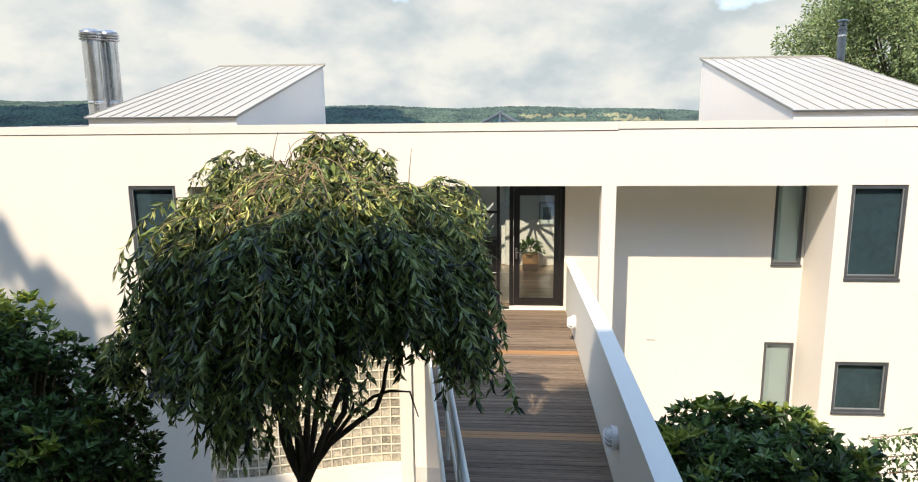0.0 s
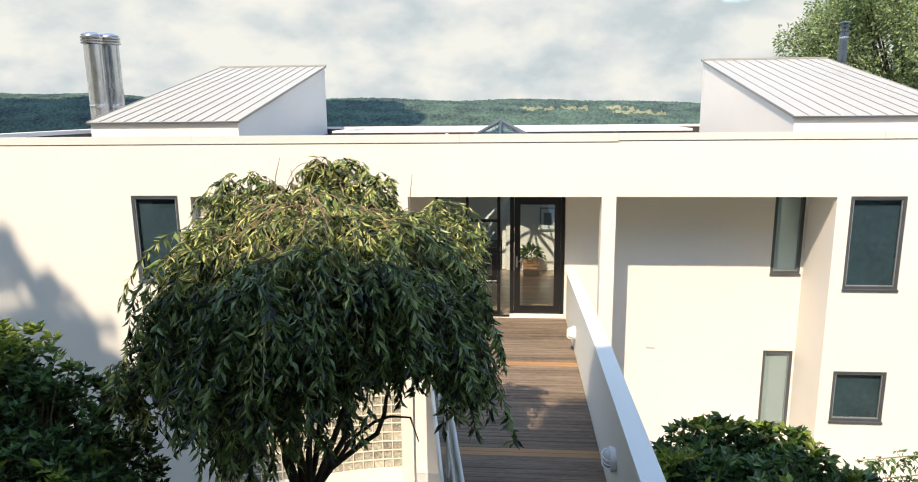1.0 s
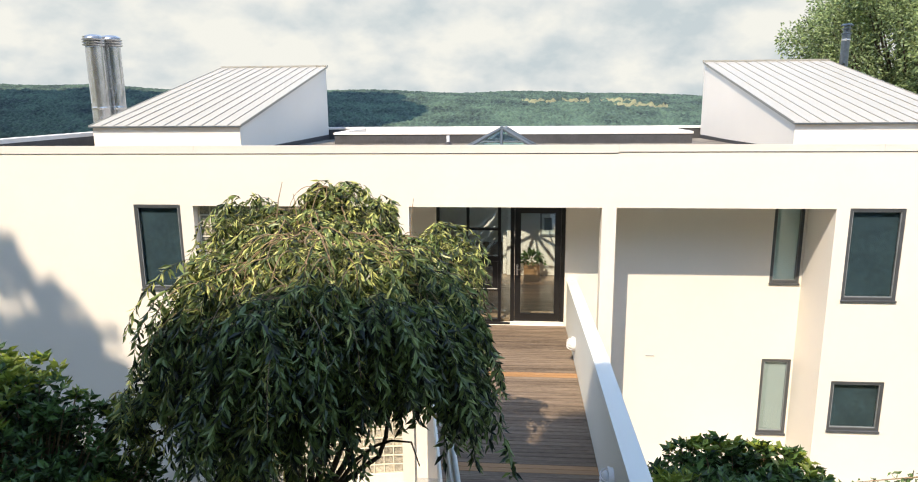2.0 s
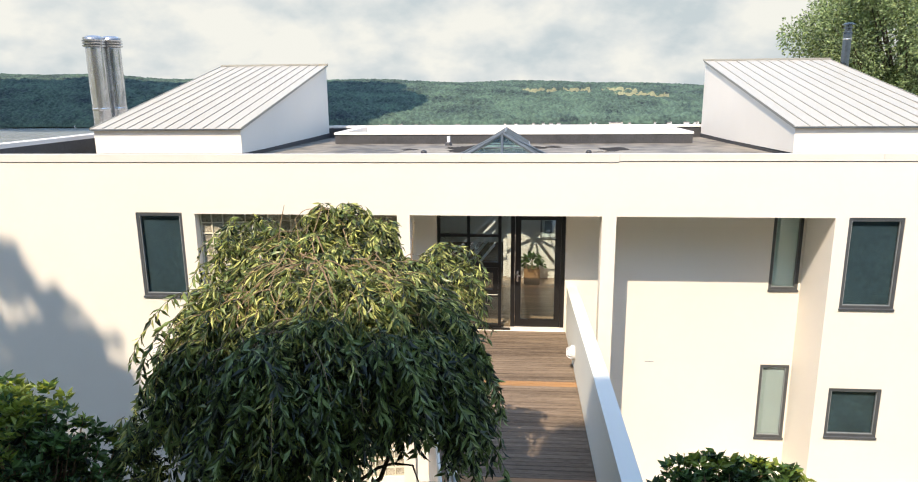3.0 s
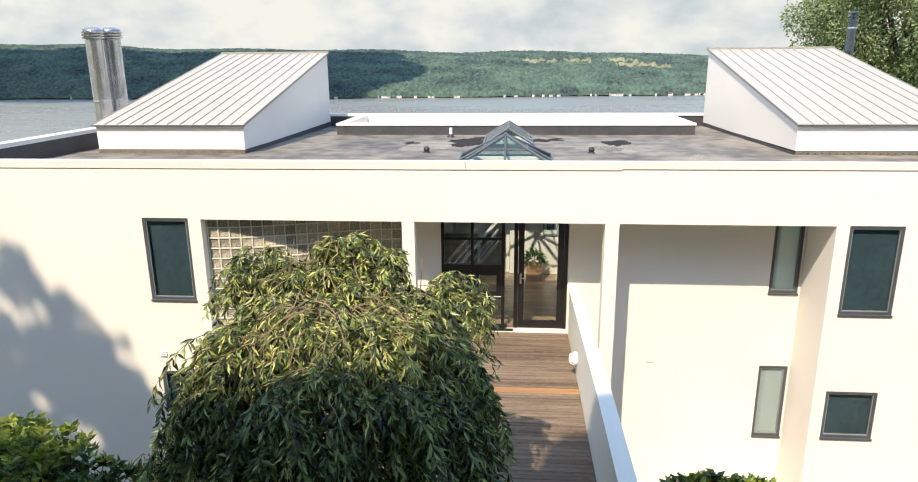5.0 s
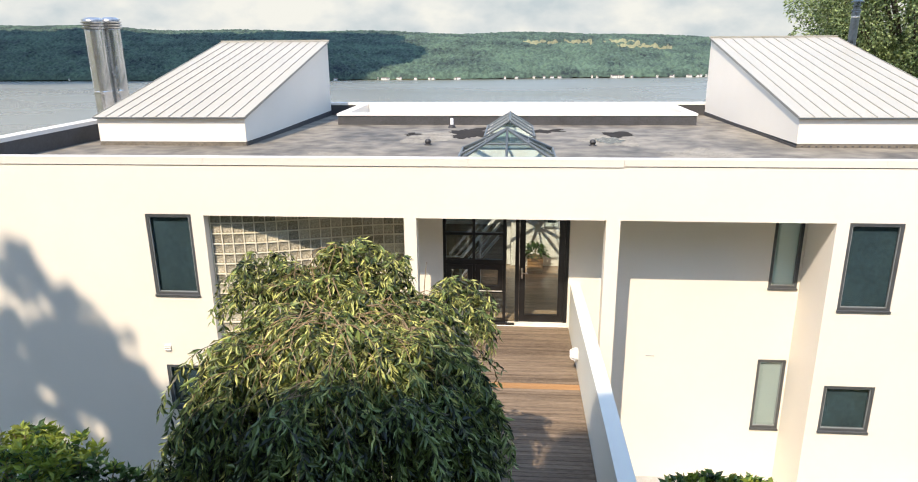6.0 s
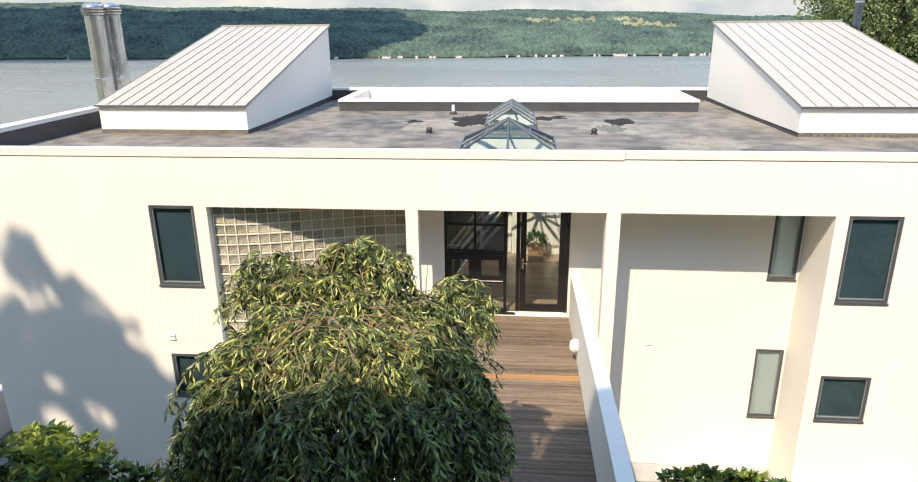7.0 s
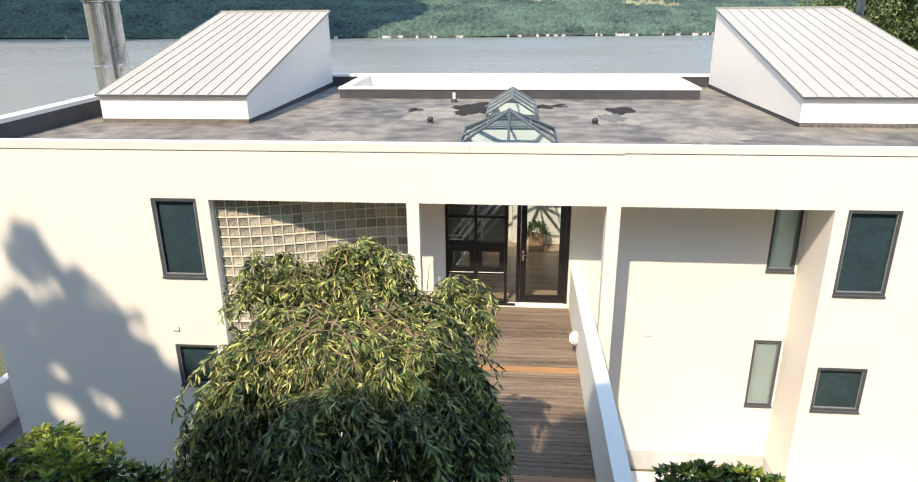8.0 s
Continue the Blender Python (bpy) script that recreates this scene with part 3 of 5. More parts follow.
def make_entry():
    y = 1.20
    w = empty("window_entry", (-0.8, y, 0))
    x0, xm, x1, x2 = -1.43, -0.815, -0.235, 0.06
    fr = Geo()
    for a, b in ((x0, x0 + 0.06), (x1, x1 + 0.06)):
        fr.box(a, b, y, y + 0.09, -0.066, 2.438)
    fr.box(x0 + 0.06, x1, y, y + 0.09, 2.40, 2.438).box(x0 + 0.06, x1, y, y + 0.09, -0.066, 0.02)
    put("window_frame", fr, BLACK_FRAME, w, "black metal frame")
    mu = Geo().box(xm - 0.028, xm + 0.028, y + 0.002, y + 0.088, 0.02, 2.40)
    put("mullion", mu, BLACK_FRAME, w)
    for z0, z1 in ((1.81, 1.86), (1.20, 1.30), (0.60, 0.65)):
        for a, b in ((x0 + 0.06, xm - 0.028), (xm + 0.028, x1)):
            put("transom", Geo().box(a, b, y + 0.003, y + 0.087, z0, z1), BLACK_FRAME, w)
    for a, b in ((x0 + 0.06, xm - 0.028), (xm + 0.028, x1)):
        s = Geo()
        z0, z1, k = 0.652, 1.198, 0.10
        s.box(a + 0.002, a + k, y - 0.01, y + 0.06, z0, z1).box(b - k, b - 0.002, y - 0.01, y + 0.06, z0, z1)
        s.box(a + k, b - k, y - 0.01, y + 0.06, z1 - k, z1).box(a + k, b - k, y - 0.01, y + 0.06, z0, z0 + k)
        put("opening_sash", s, BLACK_FRAME, w, "heavy black opening sash")
        put("sash_trim", Geo().box(a + 0.01, b - 0.01, y - 0.022, y - 0.0105, 0.64, 0.652), CAP, w, "thin pale strip under the sash")
        for c, d in ((0.02, 0.60), (0.75, 1.10), (1.30, 1.81), (1.86, 2.40)):
            pane = put("pane", Geo().box(a + (0.1 if c == 0.75 else 0), b - (0.1 if c == 0.75 else 0), y + 0.04, y + 0.046, c, d), CLEAR, w)
            pane.visible_shadow = False
    pane = put("sidelight", Geo().box(x1 + 0.06, x2 - 0.05, y + 0.04, y + 0.046, -0.03, 2.43), CLEAR, w, "narrow clear sidelight")
    pane.visible_shadow = False
    put("window_sill", Geo().box(x0, x2 - 0.052, y - 0.065, y - 0.002, -0.068, -0.035), BLACK_FRAME, w, "dark metal sill")
    tagged(w, "black-framed entrance window in small panes", "window", kind="structure")
    # the glazed door
    d = empty("door_1", (0.55, y, 0))
    jam = Geo().box(x2 - 0.05, x2 + 0.03, y, y + 0.1, -0.018, 2.438).box(0.985, 1.058, y, y + 0.1, -0.018, 2.438).box(x2 + 0.03, 0.985, y, y + 0.1, 2.28, 2.438)
    put("door_frame", jam, BLACK_FRAME, d, "black metal door frame")
    leaf = Geo()
    a, b = x2 + 0.034, 0.981
    leaf.box(a, a + 0.115, y + 0.012, y + 0.07, -0.012, 2.276).box(b - 0.115, b, y + 0.012, y + 0.07, -0.012, 2.276)
    leaf.box(a + 0.115, b - 0.115, y + 0.012, y + 0.07, 2.15, 2.276).box(a + 0.115, b - 0.115, y + 0.012, y + 0.07, -0.012, 0.14)
    leaf = put("door_leaf", leaf, BLACK_FRAME, d, "black metal leaf")
    pane = put("pane", Geo().box(a + 0.115, b - 0.115, y + 0.036, y + 0.044, 0.14, 2.15), CLEAR, leaf, "large clear pane")
    pane.visible_shadow = False
    h = Geo().box(a + 0.03, a + 0.07, y + 0.0, y + 0.0115, 0.92, 1.14).tube([(a + 0.05, y, 1.05), (a + 0.05, y - 0.05, 1.05), (a + 0.16, y - 0.05, 1.05)], 0.011, 8)
    put("door_handle", h, STEEL, leaf, "brushed steel lever handle")
    put("threshold", Geo().box(x2 - 0.05, 1.058, y - 0.06, y + 0.1, -0.068, -0.02), CAP, d, "white sill")
    tagged(d, "black-framed glazed front door, closed", "door", kind="structure")


def glass_wall_at(s):
    """The plan of the curving glass-block wall; s runs from 0 to 1."""
    x = -5.70 + s * 3.72
    k = min(1, max(0, s))
    return x, 0.20 + 0.88 * (k * k * (3 - 2 * k))


def make_glass_wall():
    # equal steps along the curve
    fine = [glass_wall_at(i / 400) for i in range(401)]
    run = [0.0]
    for p, q in zip(fine, fine[1:]):
        run.append(run[-1] + math.hypot(q[0] - p[0], q[1] - p[1]))
    pitch = 0.2
    n = int(run[-1] / pitch)
    pitch = run[-1] / n

    def at(d):
        i = min(399, max(0, next((k for k, r in enumerate(run) if r >= d), 400) - 1))
        f = (d - run[i]) / (run[i + 1] - run[i])
        return fine[i][0] + f * (fine[i + 1][0] - fine[i][0]), fine[i][1] + f * (fine[i + 1][1] - fine[i][1])

    z0, rows = -3.33, 29
    step = (BEAM - z0) / rows
    wall = empty("wall_glass_block", (-3.9, 0.7, z0))
    low, high = [], []
    m = Geo()
    for i in range(n):
        a, b = at(i * pitch), at((i + 1) * pitch)
        t = Vector((b[0] - a[0], b[1] - a[1], 0)).normalized()
        nn = Vector((t.y, -t.x, 0))
        ln = math.hypot(b[0] - a[0], b[1] - a[1])
        j = 0.022
        # joints: an upright strip at each column, level strips between
        a3, b3 = Vector((*a, 0)), Vector((*b, 0))

        def bar(p, q, z_low, z_high, front, back):
            m.prism([(*(p + nn * front).xy, z_low), (*(q + nn * front).xy, z_low), (*(q - nn * back).xy, z_low), (*(p - nn * back).xy, z_low)],
                    [(*(p + nn * front).xy, z_high), (*(q + nn * front).xy, z_high), (*(q - nn * back).xy, z_high), (*(p - nn * back).xy, z_high)])

        bar(a3 - t * j / 2, a3 + t * j / 2, z0, BEAM, 0.03, 0.06)
        for r in range(rows + 1):
            z = z0 + r * step
            bar(a3 + t * (j / 2 + 0.0005), b3 - t * (j / 2 + 0.0005), z - j / 2 if r else z, z + j / 2 if r < rows else z, 0.0295, 0.06)
    put("mortar", m, MORTAR, wall, "pale raised mortar joints")
    # one pillowed block, shared by all
    h, k = pitch / 2 - 0.0115, step / 2 - 0.0115
    blk = Geo()
    blk.add([(-h, -0.004, -k), (h, -0.004, -k), (h, -0.004, k), (-h, -0.004, k), (-h * 0.8, -0.012, -k * 0.8), (h * 0.8, -0.012, -k * 0.8), (h * 0.8, -0.012, k * 0.8), (-h * 0.8, -0.012, k * 0.8),
             (-h, 0.05, -k), (h, 0.05, -k), (h, 0.05, k), (-h, 0.05, k), (0, 0.0, 0)],
            [(4, 5, 12), (5, 6, 12), (6, 7, 12), (7, 4, 12), (0, 1, 5, 4), (1, 2, 6, 5), (2, 3, 7, 6), (3, 0, 4, 7), (1, 0, 8, 9), (2, 1, 9, 10), (3, 2, 10, 11), (0, 3, 11, 8), (8, 11, 10, 9)])
    me = blk.mesh("glass_block")
    me.materials.append(BLOCK)
    rest = Geo()
    for i in range(n):
        a, b = at(i * pitch), at((i + 1) * pitch)
        ang = math.degrees(math.atan2(b[1] - a[1], b[0] - a[0]))
        for r in range(rows):
            m4 = pose((a[0] + b[0]) / 2, (a[1] + b[1]) / 2, z0 + (r + 0.5) * step, 0, 0, ang)
            if r >= rows - 15:
                ob = new("glass_block", me)
                ob.parent = wall
                ob.matrix_parent_inverse = wall.matrix_basis.inverted()
                ob.matrix_basis = m4
            else:
                rest.add([m4 @ Vector(p) for p in blk.v], blk.f)
    tagged(put("glass_block_courses", rest, BLOCK_REST, wall, "lower courses of pale glass blocks"), kind="stuff")
    tagged(wall, "curving wall of square pale glass blocks", "wall", kind="structure")
    c = Geo()
    for i in range(24):
        (xa, ya), (xb, yb) = glass_wall_at(i / 24), glass_wall_at((i + 1) / 24)
        c.prism([(xa, ya - 0.05, GROUND - 0.4), (xb, yb - 0.05, GROUND - 0.4), (xb, yb + 0.15, GROUND - 0.4), (xa, ya + 0.15, GROUND - 0.4)],
                [(xa, ya - 0.05, z0 - 0.001), (xb, yb - 0.05, z0 - 0.001), (xb, yb + 0.15, z0 - 0.001), (xa, ya + 0.15, z0 - 0.001)])
    tagged(put("glass_wall_curb", c, STUCCO), "low white curb under the glass blocks", "curb", kind="structure")
    # the dim room behind
    tagged(put("wall_stair_back", Geo().box(-5.73, -2.31, 2.3, 2.4, GROUND, 2.5), PLASTER), "plain inner wall", "wall", kind="structure")


def make_clerestory(x0, x1):
    """A lean-to monitor on the roof: white walls, sloping standing-seam metal roof, dark curb."""
    y0, y1, za, zb = 5.03, 13.22, 3.66, 5.44
    c = empty("roof_monitor", ((x0 + x1) / 2, y0, ROOF))
    g = Geo().prism([(x0, y0, 3.08), (x0, y1, 2.98), (x0, y1, zb), (x0, y0, za)], [(x1, y0, 3.08), (x1, y1, 2.98), (x1, y1, zb), (x1, y0, za)])
    put("wall", g, STUCCO, c, "white stucco sides")
    k = Geo().box(x0 + 0.015, x1 - 0.015, y0 + 0.012, y1 - 0.015, 2.80, 3.079)
    k.box(x0 - 0.02, x0 + 0.014, y0 + 0.01, y1, 2.80, 3.02).box(x1 - 0.014, x1 + 0.02, y0 + 0.01, y1, 2.80, 3.06)
    put("curb", k, FLASHING, c, "dark membrane curb")
    put("front_flashing", Geo().box(x0 + 0.01, x1 - 0.01, y0 - 0.012, y0 + 0.011, 2.95, 3.068), TAN_STRIP, c, "stained tan flashing strip")
    if x0 > 0:
        for i in range(24):
            x = x0 + 0.1 + i * 0.165
            put("fastener", Geo().box(x, x + 0.05, y0 - 0.017, y0 - 0.0125, 3.0, 3.03), FLASHING, c)
    n = 12
    o = 0.05
    wide = (x1 - x0 + 2 * o) / n
    slope = (zb - za) / (y1 - y0)
    ya, yb = y0 - 0.07, y1 + 0.05

    def zz(y):
        return za + 0.012 + slope * (y - y0)

    deck = Geo().prism([(x0 - o, ya, zz(ya)), (x0 - o, yb, zz(yb)), (x0 - o, yb, zz(yb) + 0.04), (x0 - o, ya, zz(ya) + 0.04)],
                       [(x1 + o, ya, zz(ya)), (x1 + o, yb, zz(yb)), (x1 + o, yb, zz(yb) + 0.04), (x1 + o, ya, zz(ya) + 0.04)])
    put("roof_deck", deck, SEAM_RIB, c, "grey metal roof edge")
    pan = Geo().prism([(0.006, ya - 0.01, zz(ya) + 0.042), (0.006, yb, zz(yb) + 0.042), (0.006, yb, zz(yb) + 0.05), (0.006, ya - 0.01, zz(ya) + 0.05)],
                      [(wide - 0.006, ya - 0.01, zz(ya) + 0.042), (wide - 0.006, yb, zz(yb) + 0.042), (wide - 0.006, yb, zz(yb) + 0.05), (wide - 0.006, ya - 0.01, zz(ya) + 0.05)]).mesh("panel")
    pan.materials.append(SEAM_METAL)
    rib = Geo().prism([(-0.007, ya - 0.012, zz(ya) + 0.041), (-0.007, yb, zz(yb) + 0.041), (-0.007, yb, zz(yb) + 0.072), (-0.007, ya - 0.012, zz(ya) + 0.072)],
                      [(0.007, ya - 0.012, zz(ya) + 0.041), (0.007, yb, zz(yb) + 0.041), (0.007, yb, zz(yb) + 0.072), (0.007, ya - 0.012, zz(ya) + 0.072)]).mesh("seam")
    rib.materials.append(SEAM_RIB)
    for i in range(n + 1):
        for name, me in (("panel", pan), ("seam", rib)):
            if name == "panel" and i == n:
                continue
            ob = put(name, me, None, c)
            ob.matrix_basis = pose(x0 - o + i * wide, 0, 0)
    put("ridge_cap", Geo().box(x0 - o - 0.01, x1 + o + 0.01, yb - 0.06, yb + 0.03, zz(yb) + 0.045, zz(yb) + 0.10), SEAM_RIB, c)
    put("gutter_edge", Geo().box(x0 - o - 0.01, x1 + o + 0.01, ya - 0.03, ya - 0.014, zz(ya) + 0.012, zz(ya) + 0.045), LANTERN, c, "dark eaves drip")
    tagged(c, "white lean-to roof monitor with a pale standing-seam metal roof", "roof monitor", "monitors on the flat roof")
    return c


def make_light_well():
    """The raised rim of the sunken roof terrace."""
    x0, x1, y0, y1, z = -5.72, 5.53, 9.92, 13.30, 3.215
    w = empty("light_well", (0, y0, ROOF - 0.05))
    wall = 0.26
    rim = Geo()
    for a, b, c, d in ((x0, x1, y0, y0 + wall), (x0, x0 + wall, y0 + wall, y1), (x1 - wall, x1, y0 + wall, y1)):
        rim.box(a, b, c, d, 2.35, z)
    put("upstand", rim, FLASHING, w, "dark membrane upstand")
    e = 0.025
    cap = Geo()
    cap.box(x0 - e, x1 + e, y0 - e, y0 + wall + e, z + 0.001, z + 0.07)
    cap.box(x0 - e, x0 + wall + e, y0 + wall + e, y1 - 0.001, z + 0.001, z + 0.07).box(x1 - wall - e, x1 + e, y0 + wall + e, y1 - 0.001, z + 0.001, z + 0.07)
    put("rim_cap", cap, CAP, w, "white metal rim")
    ins = Geo().box(x0 + wall + 0.004, x0 + wall + 0.02, y0 + wall, y1 - 0.03, 1.6, z).box(x1 - wall - 0.02, x1 - wall - 0.004, y0 + wall, y1 - 0.03, 1.6, z)
    ins.box(x0 + wall + 0.02, x1 - wall - 0.02, y1 - 0.03, y1 - 0.012, 1.6, 3.24)
    put("inner_wall", ins, STUCCO, w, "white inner faces")
    put("well_floor", Geo().box(x0 + wall, x1 - wall, y0 + wall, y1 - 0.02, 1.5, 1.6), CAP, w)
    tagged(w, "sunken roof light well with a white metal rim and dark upstand", "light well")


def make_pyramid():
    x0, x1, y0, y1, zb = -1.24, 0.84, 1.78, 3.72, 3.13
    top = Vector((-0.20, 2.75, 3.70))
    s = empty("skylight", (-0.2, 2.75, ROOF))
    curb = Geo()
    for a, b, c, d in ((x0, x1, y0, y0 + 0.08), (x0, x1, y1 - 0.08, y1), (x0, x0 + 0.08, y0 + 0.08, y1 - 0.08), (x1 - 0.08, x1, y0 + 0.08, y1 - 0.08)):
        curb.box(a, b, c, d, 2.85, zb)
    put("curb", curb, LANTERN, s, "dark metal curb")
    cs = [Vector((x0 + 0.03, y0 + 0.03, zb)), Vector((x1 - 0.03, y0 + 0.03, zb)), Vector((x1 - 0.03, y1 - 0.03, zb)), Vector((x0 + 0.03, y1 - 0.03, zb))]
    for p in cs:
        put("hip_rafter", Geo().tube([p + Vector((0, 0, 0.02)), top], 0.035, 6), LANTERN, s)
    for a, b in zip(cs, cs[1:] + cs[:1]):
        mid = (a + b) / 2
        put("rafter", Geo().tube([mid + Vector((0, 0, 0.02)), top], 0.026, 6), LANTERN, s)
        put("base_bar", Geo().tube([a + Vector((0, 0, 0.02)), b + Vector((0, 0, 0.02))], 0.03, 6), LANTERN, s)
        f = 0.55
        put("cross_bar", Geo().tube([a.lerp(top, f), b.lerp(top, f)], 0.018, 6), LANTERN, s, "thin pale glazing bar")
        pane = put("pane", Geo().prism([a, b, top], [p - Vector((0, 0, 0.012)) for p in (a, b, top)]), SKY_GLASS, s)
        pane.visible_shadow = False
    put("finial", Geo().turned(top.x, top.y, [(0.05, top.z - 0.03), (0.05, top.z + 0.02), (0.015, top.z + 0.05)], 8), LANTERN, s)
    tagged(s, "pyramid skylight of blue-tinted glass in dark metal bars", "skylight", "roof skylights")


def make_gable_skylight():
    x0, x1, y0, y1, zb, zt = -0.84, 0.48, 5.72, 8.0, 3.12, 3.53
    xm = (x0 + x1) / 2
    s = empty("skylight", (xm, 6.8, ROOF))
    curb = Geo()
    for a, b, c, d in ((x0, x1, y0, y0 + 0.07), (x0, x1, y1 - 0.07, y1), (x0, x0 + 0.07, y0 + 0.07, y1 - 0.07), (x1 - 0.07, x1, y0 + 0.07, y1 - 0.07)):
        curb.box(a, b, c, d, 2.82, zb)
    put("curb", curb, LANTERN, s, "dark metal curb")
    put("ridge_bar", Geo().tube([(xm, y0, zt), (xm, y1, zt)], 0.032, 6), LANTERN, s)
    for i in range(4):
        y = y0 + 0.02 + (y1 - y0 - 0.04) * i / 3
        for x in (x0 + 0.02, x1 - 0.02):
            put("rafter", Geo().tube([(x, y, zb + 0.01), (xm, y, zt)], 0.026, 6), LANTERN, s)
    for x in (x0 + 0.02, x1 - 0.02):
        put("eaves_bar", Geo().tube([(x, y0, zb + 0.015), (x, y1, zb + 0.015)], 0.024, 6), LANTERN, s)
        for i in range(3):
            ya, yb = y0 + 0.03 + (y1 - y0 - 0.06) * i / 3, y0 + 0.03 + (y1 - y0 - 0.06) * (i + 1) / 3
            q = [Vector((x, ya, zb)), Vector((x, yb, zb)), Vector((xm, yb, zt - 0.01)), Vector((xm, ya, zt - 0.01))]
            pane = put("pane", Geo().prism(q, [p + Vector((0, 0, 0.012)) for p in q]), SKY_GLASS, s)
            pane.visible_shadow = False
    for y in (y0 + 0.02, y1 - 0.02):
        q = [Vector((x0 + 0.03, y, zb)), Vector((x1 - 0.03, y, zb)), Vector((xm, y, zt - 0.02))]
        pane = put("gable_pane", Geo().prism(q, [p + Vector((0, 0.012, 0)) for p in q]), SKY_GLASS, s)
        pane.visible_shadow = False
    tagged(s, "ridged skylight of tinted glass in dark metal bars", "skylight", "roof skylights")


def make_roof_bits():
    for x, y in ((-2.22, 5.3), (1.88, 5.28)):
        z = roof_z(y)
        v = empty("roof_vent", (x, y, z))
        put("base", Geo().turned(x, y, [(0.10, z), (0.09, z + 0.02), (0.065, z + 0.03), (0.06, z + 0.06)], 16), PLASTIC, v)
        put("hood", Geo().turned(x, y, [(0.075, z + 0.06), (0.08, z + 0.08), (0.07, z + 0.13), (0.035, z + 0.155), (0.005, z + 0.16)], 16), PLASTIC, v, smooth=True)
        tagged(v, "small black domed drain vent on the flat roof", "roof vent", "drain vents")
    x, y = -1.97, 9.15
    z = roof_z(y)
    v = empty("vent_pipe", (x, y, z))
    put("collar", Geo().turned(x, y, [(0.12, z), (0.10, z + 0.06), (0.06, z + 0.10)], 14), PLASTIC, v, "dark collar")
    put("pipe", Geo().turned(x, y, [(0.05, z + 0.09), (0.05, z + 0.28), (0.04, z + 0.285)], 14), WHITE_METAL, v, "white plastic pipe")
    tagged(v, "short white vent pipe in a dark collar", "vent pipe")
    # standing water and damp patches

    def patch(cx, cy, rx, ry, name, label, seed, mat=DAMP, lift=0.004, ragged=0.8):
        n = 90
        pts = []
        for i in range(n):
            a = 2 * math.pi * i / n
            k = 0.75 + ragged * noise.noise((math.cos(a) * 1.5 + seed, math.sin(a) * 1.5, seed * 2.0)) + 0.35 * ragged * noise.noise((math.cos(a) * 5 + seed, math.sin(a) * 5, seed))
            px, py = cx + rx * max(0.12, k) * math.cos(a), cy + ry * max(0.12, k) * math.sin(a)
            pts.append((px, py, roof_z(py) + lift))
        g = Geo()
        c = (cx, cy, roof_z(cy) + lift)
        g.add([c] + pts, [(0, 1 + i, 1 + (i + 1) % n) for i in range(n)])
        tagged(put(name, g, mat), label, "puddle", "puddles on the roof", kind="stuff")

    patch(2.55, 6.35, 0.95, 1.5, "silt_patch", "pale dried silt round a rain puddle", 5.2, SILT, 0.003, 0.5)
    patch(2.80, 7.55, 0.48, 0.85, "damp_patch", "dark damp edge round a rain puddle on the roof", 1.3, DAMP, 0.006, 0.4)
    patch(2.42, 6.25, 0.46, 0.85, "puddle", "shallow rain puddle mirroring the sky on the roof", 3.3, PUDDLE, 0.009, 0.5)
    patch(-1.75, 7.3, 0.9, 1.5, "silt_patch", "pale dried silt on the roof membrane", 8.4, SILT, 0.003)
    patch(-1.30, 7.75, 0.62, 1.35, "damp_patch", "dark damp patch beside the skylight", 4.1, DAMP, 0.006, 1.1)
    patch(0.90, 8.3, 0.5, 0.6, "damp_patch", "dark damp patch beside the skylight", 7.7, DAMP, 0.006, 1.0)
    patch(-2.70, 6.5, 0.35, 1.2, "silt_patch", "pale dried silt beside the drain vent", 2.2, SILT, 0.003)
    patch(-2.95, 7.5, 0.28, 0.35, "damp_patch", "small dark damp patch on the roof", 2.6, DAMP, 0.006)
    patch(3.9, 3.6, 1.1, 1.3, "silt_patch", "pale dried silt on the roof membrane", 9.1, SILT, 0.003)
    patch(-4.3, 3.2, 1.2, 1.0, "silt_patch", "pale dried silt on the roof membrane", 6.6, SILT, 0.003)


